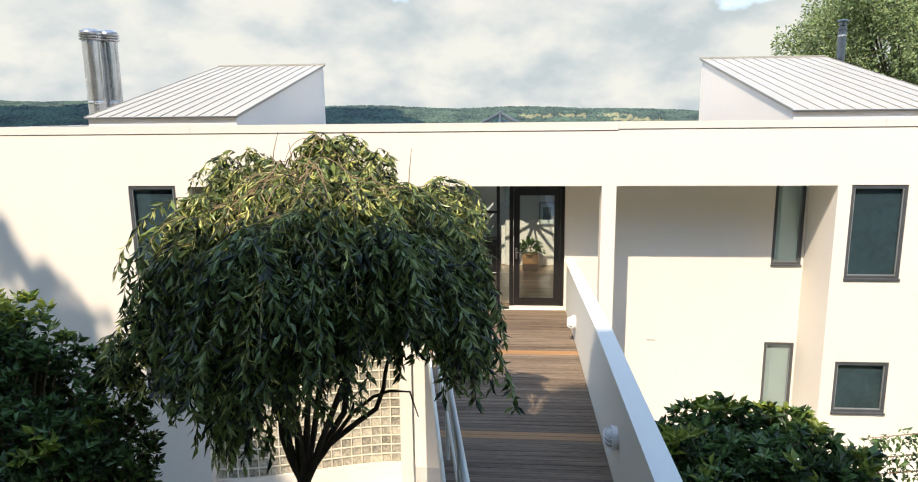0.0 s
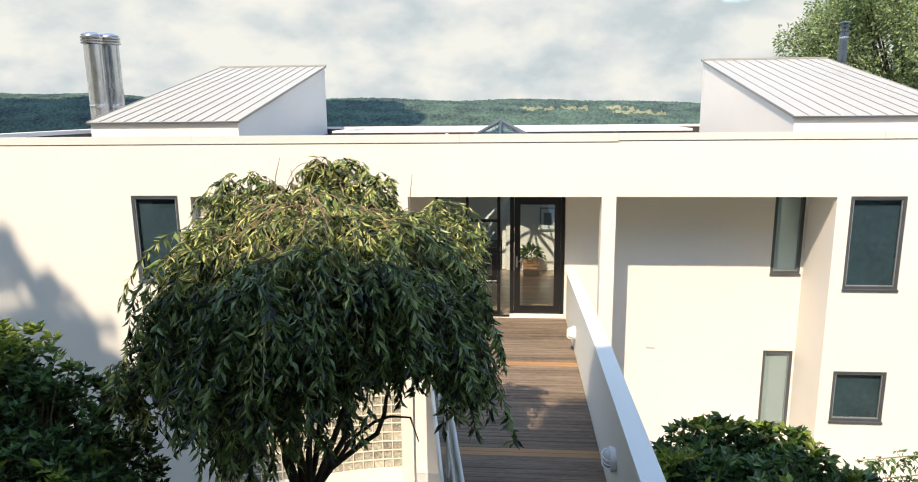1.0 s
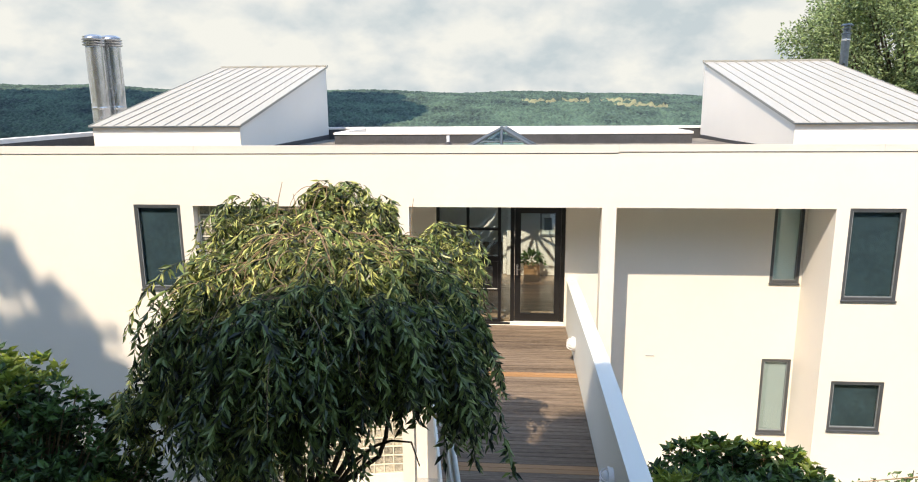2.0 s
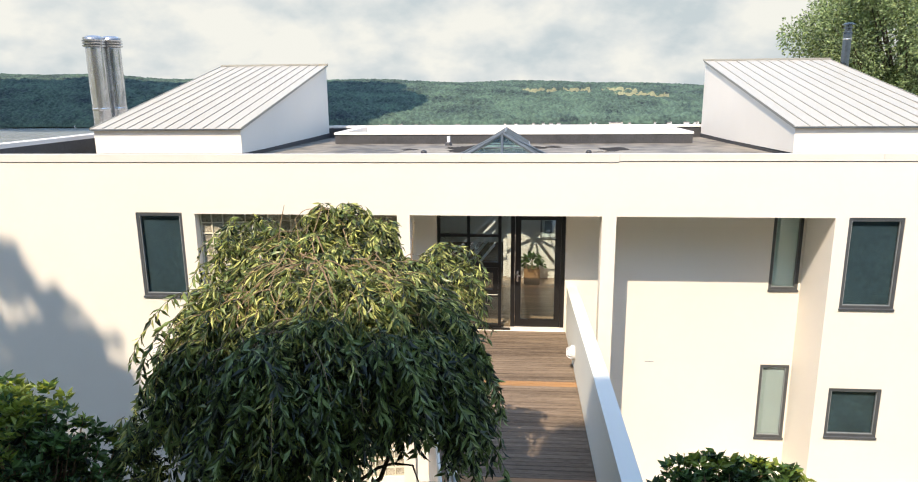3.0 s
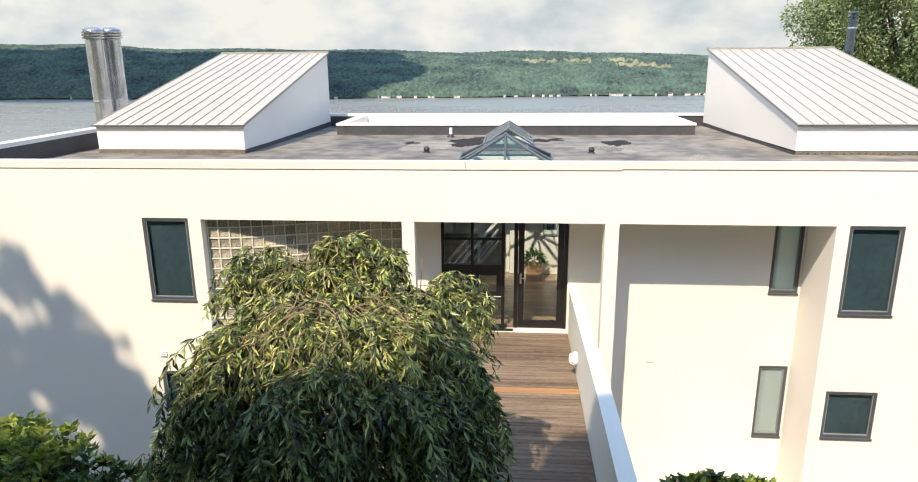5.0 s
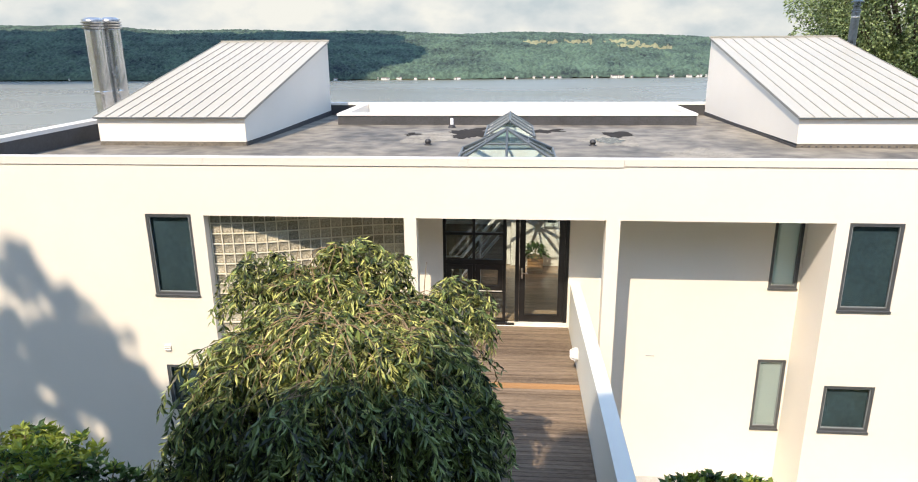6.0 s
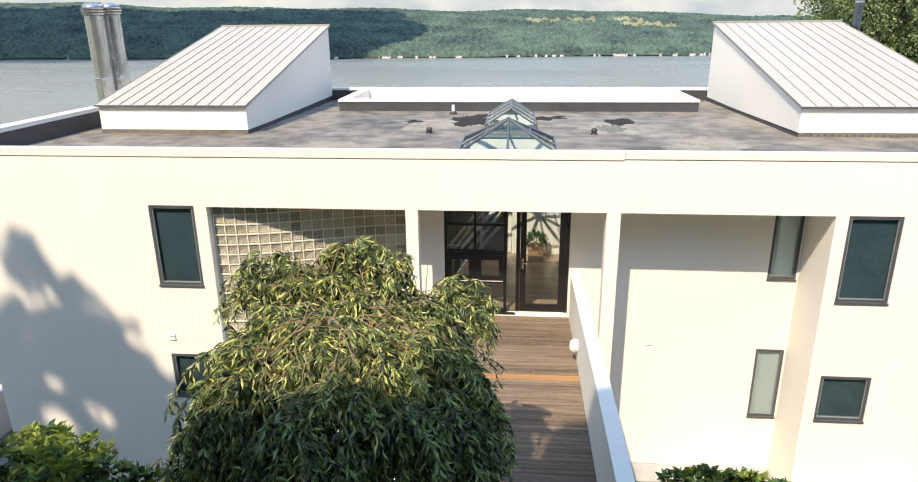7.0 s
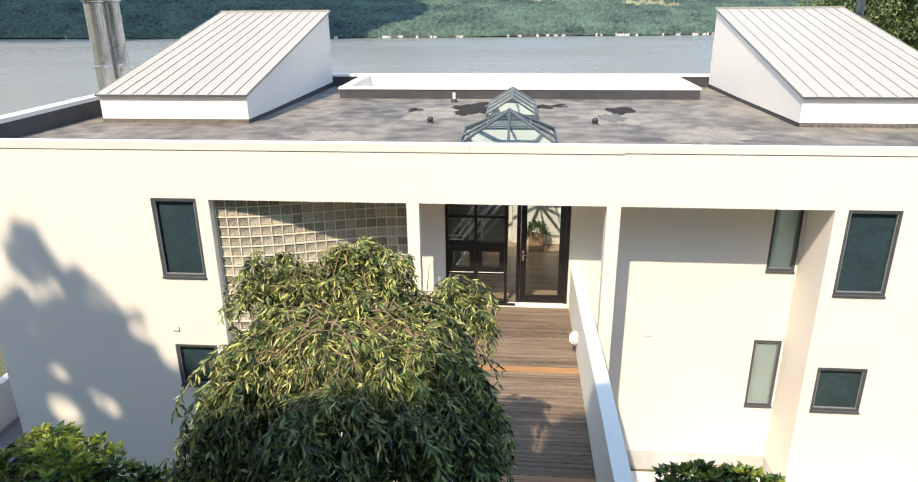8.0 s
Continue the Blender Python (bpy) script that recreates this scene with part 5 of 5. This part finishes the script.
        pts = droop((x, y, z), (math.cos(a), math.sin(a), rng.uniform(-0.1, 0.5)), length, rng, 6)
        twigs.tube(pts, 0.003, 4)
        n = int(length / 0.024)
        for k in range(n):
            f = (k + rng.random()) / n * (len(pts) - 1)
            j = min(int(f), len(pts) - 2)
            side = Vector((rng.uniform(-1, 1), rng.uniform(-1, 1), rng.uniform(-0.6, 0.3)))
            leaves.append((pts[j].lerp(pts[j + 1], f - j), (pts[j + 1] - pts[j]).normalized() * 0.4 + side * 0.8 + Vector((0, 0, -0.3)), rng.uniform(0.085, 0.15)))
    # long strands that hang from the inner limbs
    for i in range(150):
        a, rr = rng.uniform(0, 2 * math.pi), 0.9 * rng.random() ** 0.5
        y = cy + RY * rr * math.sin(a)
        x = cx - 0.2 * (y - cy) + half_width(y) * rr * math.cos(a)
        z = crown_top(x, y)[0] - rng.uniform(0.7, 1.2)
        length = z - hem(x, y) + rng.uniform(-0.25, 0.05)
        if length < 0.25:
            continue
        pts = droop((x, y, z), (0.3 * math.cos(a), 0.3 * math.sin(a), -0.5), length, rng, 8)
        twigs.tube(pts, 0.003, 4)
        n = int(length / 0.03)
        for k in range(n):
            f = (k + rng.random()) / n * (len(pts) - 1)
            j = min(int(f), len(pts) - 2)
            side = Vector((rng.uniform(-1, 1), rng.uniform(-1, 1), rng.uniform(-0.6, 0.1)))
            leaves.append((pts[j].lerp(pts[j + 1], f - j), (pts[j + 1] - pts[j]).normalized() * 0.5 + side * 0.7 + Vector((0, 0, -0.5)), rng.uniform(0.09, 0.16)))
    # a few long shoots above the dome
    for x, y, dx, dy in ((-1.5, -4.9, 0.9, 0.1), (-1.45, -5.1, 0.5, 0.3), (-0.55, -5.6, 0.3, 0.1), (-2.0, -5.3, -0.3, 0), (-0.75, -5.6, -0.2, 0.2), (-1.6, -5.0, -0.3, 0.0)):
        z, r = crown_top(x, y)
        pts = droop((x, y, z - 0.1), (dx, dy, 1.5), 0.6, rng)
        shoots.tube(pts, 0.004, 4)
        for k in range(30):
            f = (k + rng.random()) / 30 * (len(pts) - 1)
            j = min(int(f), len(pts) - 2)
            leaves.append((pts[j].lerp(pts[j + 1], f - j), (pts[j + 1] - pts[j]) * 6 + Vector((rng.uniform(-1, 1), rng.uniform(-1, 1), -0.5)), rng.uniform(0.06, 0.10)))
    # leafy shoots standing out of the dome
    for i in range(110):
        a, rr = rng.uniform(0, 2 * math.pi), rng.random() ** 0.5
        x, y = cx + RX * rr * math.cos(a), cy + RY * rr * math.sin(a)
        z, r = crown_top(x, y)
        b = a + rng.uniform(-0.8, 0.8)
        pts = droop((x, y, z - 0.12), (math.cos(b), math.sin(b), rng.uniform(0.7, 1.5)), rng.uniform(0.4, 0.75), rng)
        shoots.tube(pts, 0.0035, 4)
        for k in range(26):
            f = (k + rng.random()) / 26 * (len(pts) - 1)
            j = min(int(f), len(pts) - 2)
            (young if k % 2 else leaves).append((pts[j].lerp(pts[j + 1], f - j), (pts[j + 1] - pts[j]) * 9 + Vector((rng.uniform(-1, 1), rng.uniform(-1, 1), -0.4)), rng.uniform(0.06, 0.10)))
    # bare tan shoots arching over the top
    for i in range(70):
        a, rr = rng.uniform(0, 2 * math.pi), rng.uniform(0.0, 0.85)
        x, y = cx + RX * rr * math.cos(a), cy + RY * rr * math.sin(a)
        z, r = crown_top(x, y)
        b = a + rng.uniform(-1.1, 1.1)
        pts = droop((x, y, z + 0.02), (math.cos(b), math.sin(b), 0.62), rng.uniform(0.4, 1.0), rng, 10)
        k0 = rng.uniform(0.003, 0.005)
        shoots.tube(pts, [k0 * (1 - 0.07 * k) for k in range(len(pts))], 5)
    # long tan boughs that lie over the crown, with side shoots
    for i in range(15):
        a = 2.399 * i + rng.uniform(-0.4, 0.4)
        pts = []
        for k in range(9):
            rr = 0.22 + 0.095 * k
            b = a + 0.25 * math.sin(k * 0.9 + i)
            x, y = cx + RX * rr * math.cos(b), cy + 0.1 + RY * rr * math.sin(b)
            z, r = crown_top(x, y)
            pts.append(Vector((x, y, z + 0.10 - 0.012 * k + 0.03 * math.sin(k * 1.7 + i))))
        shoots.tube(pts, [0.006 - 0.0005 * k for k in range(9)], 6)
        for k in (2, 4, 5, 6, 7):
            b = a + rng.choice((-1, 1)) * rng.uniform(0.5, 1.2)
            side = droop(pts[k], (math.cos(b), math.sin(b), 0.35), rng.uniform(0.25, 0.55), rng, 6)
            shoots.tube(side, [0.005 - 0.0005 * q for q in range(7)], 5)
            for q in range(14):
                f = rng.random() * 5.9
                j = int(f)
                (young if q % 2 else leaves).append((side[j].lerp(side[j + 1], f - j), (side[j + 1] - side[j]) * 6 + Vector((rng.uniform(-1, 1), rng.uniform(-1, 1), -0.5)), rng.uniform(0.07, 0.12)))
    # a few stiff dead sticks
    for x, y, dx, dz in ((-0.95, -5.2, 0.05, 0.42), (-0.55, -5.0, 0.16, 0.34), (-1.95, -5.4, -0.08, 0.4), (-2.3, -5.2, 0.1, 0.35)):
        z, r = crown_top(x, y)
        shoots.tube([(x, y, z - 0.2), (x + dx * 0.6, y, z + dz * 0.5), (x + dx, y + 0.03, z + dz)], [0.007, 0.005, 0.003], 5)
    tagged(put("branchwork", twigs, GREEN_TWIG, tree, "thin hanging green-brown twigs"), kind="stuff")
    tagged(put("shootwork", shoots, TWIG, tree, "bare tan shoots arching over the crown"), kind="stuff")
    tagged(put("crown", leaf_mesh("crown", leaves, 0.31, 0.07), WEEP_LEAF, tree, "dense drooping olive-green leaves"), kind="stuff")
    tagged(put("young_leaves", leaf_mesh("young_leaves", young, 0.21, 0.06), WEEP_LIT_YOUNG, tree, "young yellow-green leaves, lightened for the sunlit crown top"), kind="stuff")
    tagged(tree, "small weeping tree with an umbrella-shaped crown of drooping leaves", "tree")


def make_shrub(name, label, cx, cy, rx, ry, ztop, zlow, count, seed, tips=0.0, size=(0.08, 0.12), flat=1.0):
    rng = random.Random(seed)
    zg = ground_z(cx, cy)
    s = empty(name, (cx, cy, zg))
    stems, leaves, young = Geo(), [], []
    for i in range(count):
        a, e = rng.uniform(0, 2 * math.pi), math.asin(rng.uniform(-0.15, 1))
        d = Vector((math.cos(a) * math.cos(e), math.sin(a) * math.cos(e), math.sin(e)))
        k = min(1.06, 0.62 + 0.36 * rng.random() ** 0.7 + 0.30 * noise.noise((d.x * 2.2 + seed, d.y * 2.2, d.z * 2.2)))
        zc = zlow
        p = Vector((cx + d.x * rx * k, cy + d.y * ry * k, zc + math.copysign(abs(d.z) ** flat, d.z) * (ztop - zc) * k))
        if i % 5 == 0:
            stems.tube([(cx + rng.uniform(-.2, .2), cy + rng.uniform(-.2, .2), zg - 0.05), Vector((cx, cy, zc)).lerp(p, 0.45), p], [0.02, 0.013, 0.005], 5)
        up = (d + Vector((0, 0, 0.9))).normalized()
        n = rng.randint(7, 11)
        fresh = tips and d.z > 0.55 and k > 0.98 and rng.random() < tips
        for j in range(n):
            b = 2 * math.pi * j / n + rng.random()
            t = up.orthogonal().normalized()
            w = (t * math.cos(b) + up.cross(t) * math.sin(b)) + up * rng.uniform(0.05, 1.1)
            (young if fresh else leaves).append((p - up * rng.uniform(0, 0.07), w, rng.uniform(*size)))
    tagged(put("stemwork", stems, TWIG, s, "thin brown stems"), kind="stuff")
    tagged(put("foliage", leaf_mesh("foliage", leaves, 0.46), BUSH_LEAF, s, "glossy mid-green leaves in whorls"), kind="stuff")
    if young:
        tagged(put("young_foliage", leaf_mesh("young_foliage", young, 0.46), TIP_LEAF, s, "bright yellow-green young leaves"), kind="stuff")
    tagged(s, label, "shrub", "shrubs beside the bridge")


def make_maple():
    rng = random.Random(2)
    x, y = 4.9, -5.2
    m = empty("maple", (x, y, ground_z(x, y)))
    put("trunk", Geo().tube([(x, y, ground_z(x, y) - 0.1), (x - 0.05, y, -0.6), (x - 0.2, y, 0.1)], [0.05, 0.035, 0.02], 8), BARK, m)
    leaves = []
    for z, reach in ((0.62, 1.35), (0.42, 1.2), (0.22, 1.45), (0.0, 1.1)):
        pts = [Vector((x - 0.15, y, z - 0.3)), Vector((x - 0.15 - reach * 0.5, y - 0.05, z)), Vector((x - 0.15 - reach, y - 0.1, z - 0.06))]
        put("limb", Geo().tube(pts, [0.014, 0.008, 0.003], 6), TWIG, m)
        for c in range(5):
            f = 0.75 + 0.29 * c
            j = min(int(f), 1)
            heart = pts[j].lerp(pts[j + 1], min(1, f - j)) + Vector((rng.uniform(-.05, .05), rng.uniform(-.12, .12), 0))
            for k in range(34):
                p = heart + Vector((rng.gauss(0, 0.07), rng.gauss(0, 0.08), rng.gauss(0, 0.022)))
                leaves.append((p, Vector((rng.uniform(-1, 1), rng.uniform(-1, 1), rng.uniform(-1.2, -0.1))), rng.uniform(0.05, 0.09)))
    put("crown", leaf_mesh("crown", leaves, 0.4), BUSH_LEAF, m, "fine leaves in flat layers")
    tagged(m, "slender maple with thin layered branches", "tree")


# shade outline the unseen trees are trimmed to: across and along the sun's fall
SHADE_OUTLINE = ((-20, -2.0), (-12, -0.6), (-10.6, 0.0), (-10.2, 0.2), (-9.75, 0.3), (-9.4, 1.1), (-8.95, 1.55), (-8.8, 1.1), (-8.7, 0.75), (-8.2, 0.55), (-7.9, 0.25), (-7.55, 0.1), (-7.4, -0.4), (-7.2, -0.95),
        (-6.0, -1.2), (-5.4, -2.4), (-4.6, -4.7), (-3.4, -5.6), (-2.7, -5.4), (-2.2, -5.0), (-0.1, -4.95), (0.15, -4.85), (0.38, -4.2), (0.58, -3.3), (1.0, -2.95), (1.5, -2.9), (2.2, -3.6), (3.0, -4.7), (5.0, -6.5), (40, -7.5))
# holes cut through the unseen crowns where sun spots reach the wall
SUN_GAPS = ((-10.24, -1.71, 0.42), (-9.22, -1.57, 0.36), (-9.86, -1.06, 0.3), (-9.45, 0.42, 0.3), (-9.0, 0.42, 0.26), (-7.72, -0.28, 0.3))


def in_shade_outline(p):
    """Whether a leaf lies within the ragged shade outline of the unseen trees."""
    u, v = p.x - p.z * SUN.x / SUN.z, p.y - p.z * SUN.y / SUN.z
    reach = SHADE_OUTLINE[-1][1]
    for (a, va), (b, vb) in zip(SHADE_OUTLINE, SHADE_OUTLINE[1:]):
        if a <= u < b:
            reach = va + (vb - va) * (u - a) / (b - a)
    reach += 0.16 * noise.noise((u * 2.3, 0, 5)) + 0.12 * noise.noise((u * 6.0, 2, 5))
    if v > reach - (0.75 if u < -3 else 0.35) and noise.noise((u * 3.2, v * 2.0, 7)) > 0.12:
        return False
    return v < reach and all((u - a) ** 2 + (v - b) ** 2 > r * r for a, b, r in SUN_GAPS)


def make_tree(name, label, x, y, height, radius, low, count, leaf, seed, lumps=16, spread=1.0, deep=1.0, mat=TREE_LEAF, edge=None):
    """A broad tree: tapered trunk, limbs, and a crown of leafy clumps with gaps."""
    rng = random.Random(seed)
    zg = ground_z(x, y)
    t = empty(name, (x, y, zg))
    fork = Vector((x, y, zg + (low - zg) * 0.75))
    put("trunk", Geo().tube([(x, y, zg - 0.3), (x + 0.1, y, (zg + fork.z) / 2), fork], [height * 0.022 + 0.08, height * 0.017 + 0.05, height * 0.013 + 0.04], 10), BARK, t, smooth=True)
    leaves = []
    mid, half = (low + height) / 2, (height - low) / 2
    for i in range(lumps):
        a = 2.399 * i + rng.uniform(-.4, .4)
        h = -0.85 + 1.75 * ((i + 0.5) / lumps)
        rr = math.sqrt(max(0.05, 1 - h * h)) * rng.uniform(0.35, 0.85)
        c = Vector((x + math.cos(a) * rr * radius, y + math.sin(a) * rr * radius * deep, mid + h * half * 0.86))
        if edge is None or edge(c + Vector((0, 0, 0.8))):
            put("limb", Geo().tube([fork, fork.lerp(c, 0.5) + Vector((0, 0, 0.1 * half)), c], [0.02 + height * 0.006, 0.015 + height * 0.004, 0.02], 6), BARK, t)
        cr = radius * rng.uniform(0.32, 0.5) * spread
        for k in range(count // lumps):
            d = Vector((rng.gauss(0, 1), rng.gauss(0, 1), rng.gauss(0, 0.8))).normalized()
            p = c + d * cr * (rng.random() ** 0.4) * (1 + 0.35 * noise.noise(d * 2.1 + Vector((i, 0, 0))))
            p.y = y + (p.y - y) * deep
            if p.z < height and abs(p.x - x) < radius and (edge is None or edge(p)):
                leaves.append((p, d + Vector((rng.uniform(-.8, .8), rng.uniform(-.8, .8), rng.uniform(-.9, .3))), leaf * rng.uniform(0.7, 1.3)))
    tagged(put("crown", leaf_mesh("crown", leaves, 0.6), mat, t, "leafy green crown with gaps"), kind="stuff")
    tagged(t, label, "tree")


make_hall()
make_bridge()
make_wall_lamp(-5.35, 0.53)
make_wall_lamp(-0.9, 0.31)
make_terrace()
make_weeping_tree()
make_shrub("shrub", "dense dark green shrub with yellow-green tips beside the bridge", -3.95, -7.0, 1.32, 0.95, 2.3, 0.2, 3000, 5, tips=0.8, size=(0.065, 0.11))
make_shrub("shrub", "dense dark green shrub low in front of the white wall", -3.68, -7.3, 0.58, 0.6, 1.2, -0.2, 560, 8, size=(0.08, 0.13))
make_shrub("shrub", "rounded glossy green shrub beside the parapet", 2.48, -5.25, 1.4, 0.95, 0.74, -0.9, 1900, 13, tips=0.45, size=(0.09, 0.15), flat=0.5)
make_shrub("shrub", "small leafy green shrub beside the parapet", 1.98, -6.0, 0.6, 0.6, 0.45, -1.0, 600, 17, size=(0.09, 0.15))
make_maple()
make_tree("oak_tree", "large leafy broad-crowned tree behind the house", 21.6, 27.0, 12.2, 7.6, 1.5, 110000, 0.16, 31, lumps=120, spread=0.4, mat=OAK_LEAF)
# unseen trees, added to shade the wall, deck and garden and block skylight
for x, y, top, wide, low, count, seed, lumps, deep in ((-13.7, -14.0, 24.5, 6.4, 7.0, 120000, 41, 110, 0.6), (-7.2, -16.0, 18.5, 3.6, 6.0, 70000, 42, 70, 0.6), (-4.2, -16.5, 20.5, 3.0, 6.0, 70000, 44, 70, 0.6),
                                                       (0.2, -16.0, 16.0, 3.2, 5.0, 40000, 43, 50, 0.5), (-4.3, -13.8, 14.0, 4.6, 8.0, 30000, 55, 40, 0.9), (3.0, -14.2, 13.0, 4.6, 8.0, 30000, 56, 40, 0.9), (7.5, -17.5, 12.0, 4.2, 3.0, 16000, 45, 30, 1.0), (-13.0, -21.0, 13.0, 4.2, 3.0, 16000, 46, 30, 1.0),
                                                       (15.5, -15.0, 10.5, 4.2, 3.0, 14000, 47, 30, 1.0), (-9.5, -19.5, 12.0, 3.2, 2.5, 14000, 48, 30, 0.8), (3.5, -21.0, 12.0, 4.0, 2.5, 14000, 49, 30, 1.0),
                                                       (11.5, -21.0, 12.0, 4.5, 2.5, 14000, 50, 30, 1.0), (-3.5, -20.0, 11.0, 4.0, 1.8, 14000, 51, 30, 0.6), (-19.0, -20.0, 14.0, 4.5, 2.5, 14000, 52, 30, 1.0)):
    make_tree("shade_tree", "tall leafy tree out of view, added to cast shade", x, y, top, wide, low, count, 0.25, seed, lumps=lumps, deep=deep, edge=in_shade_outline)
make_shore_houses()
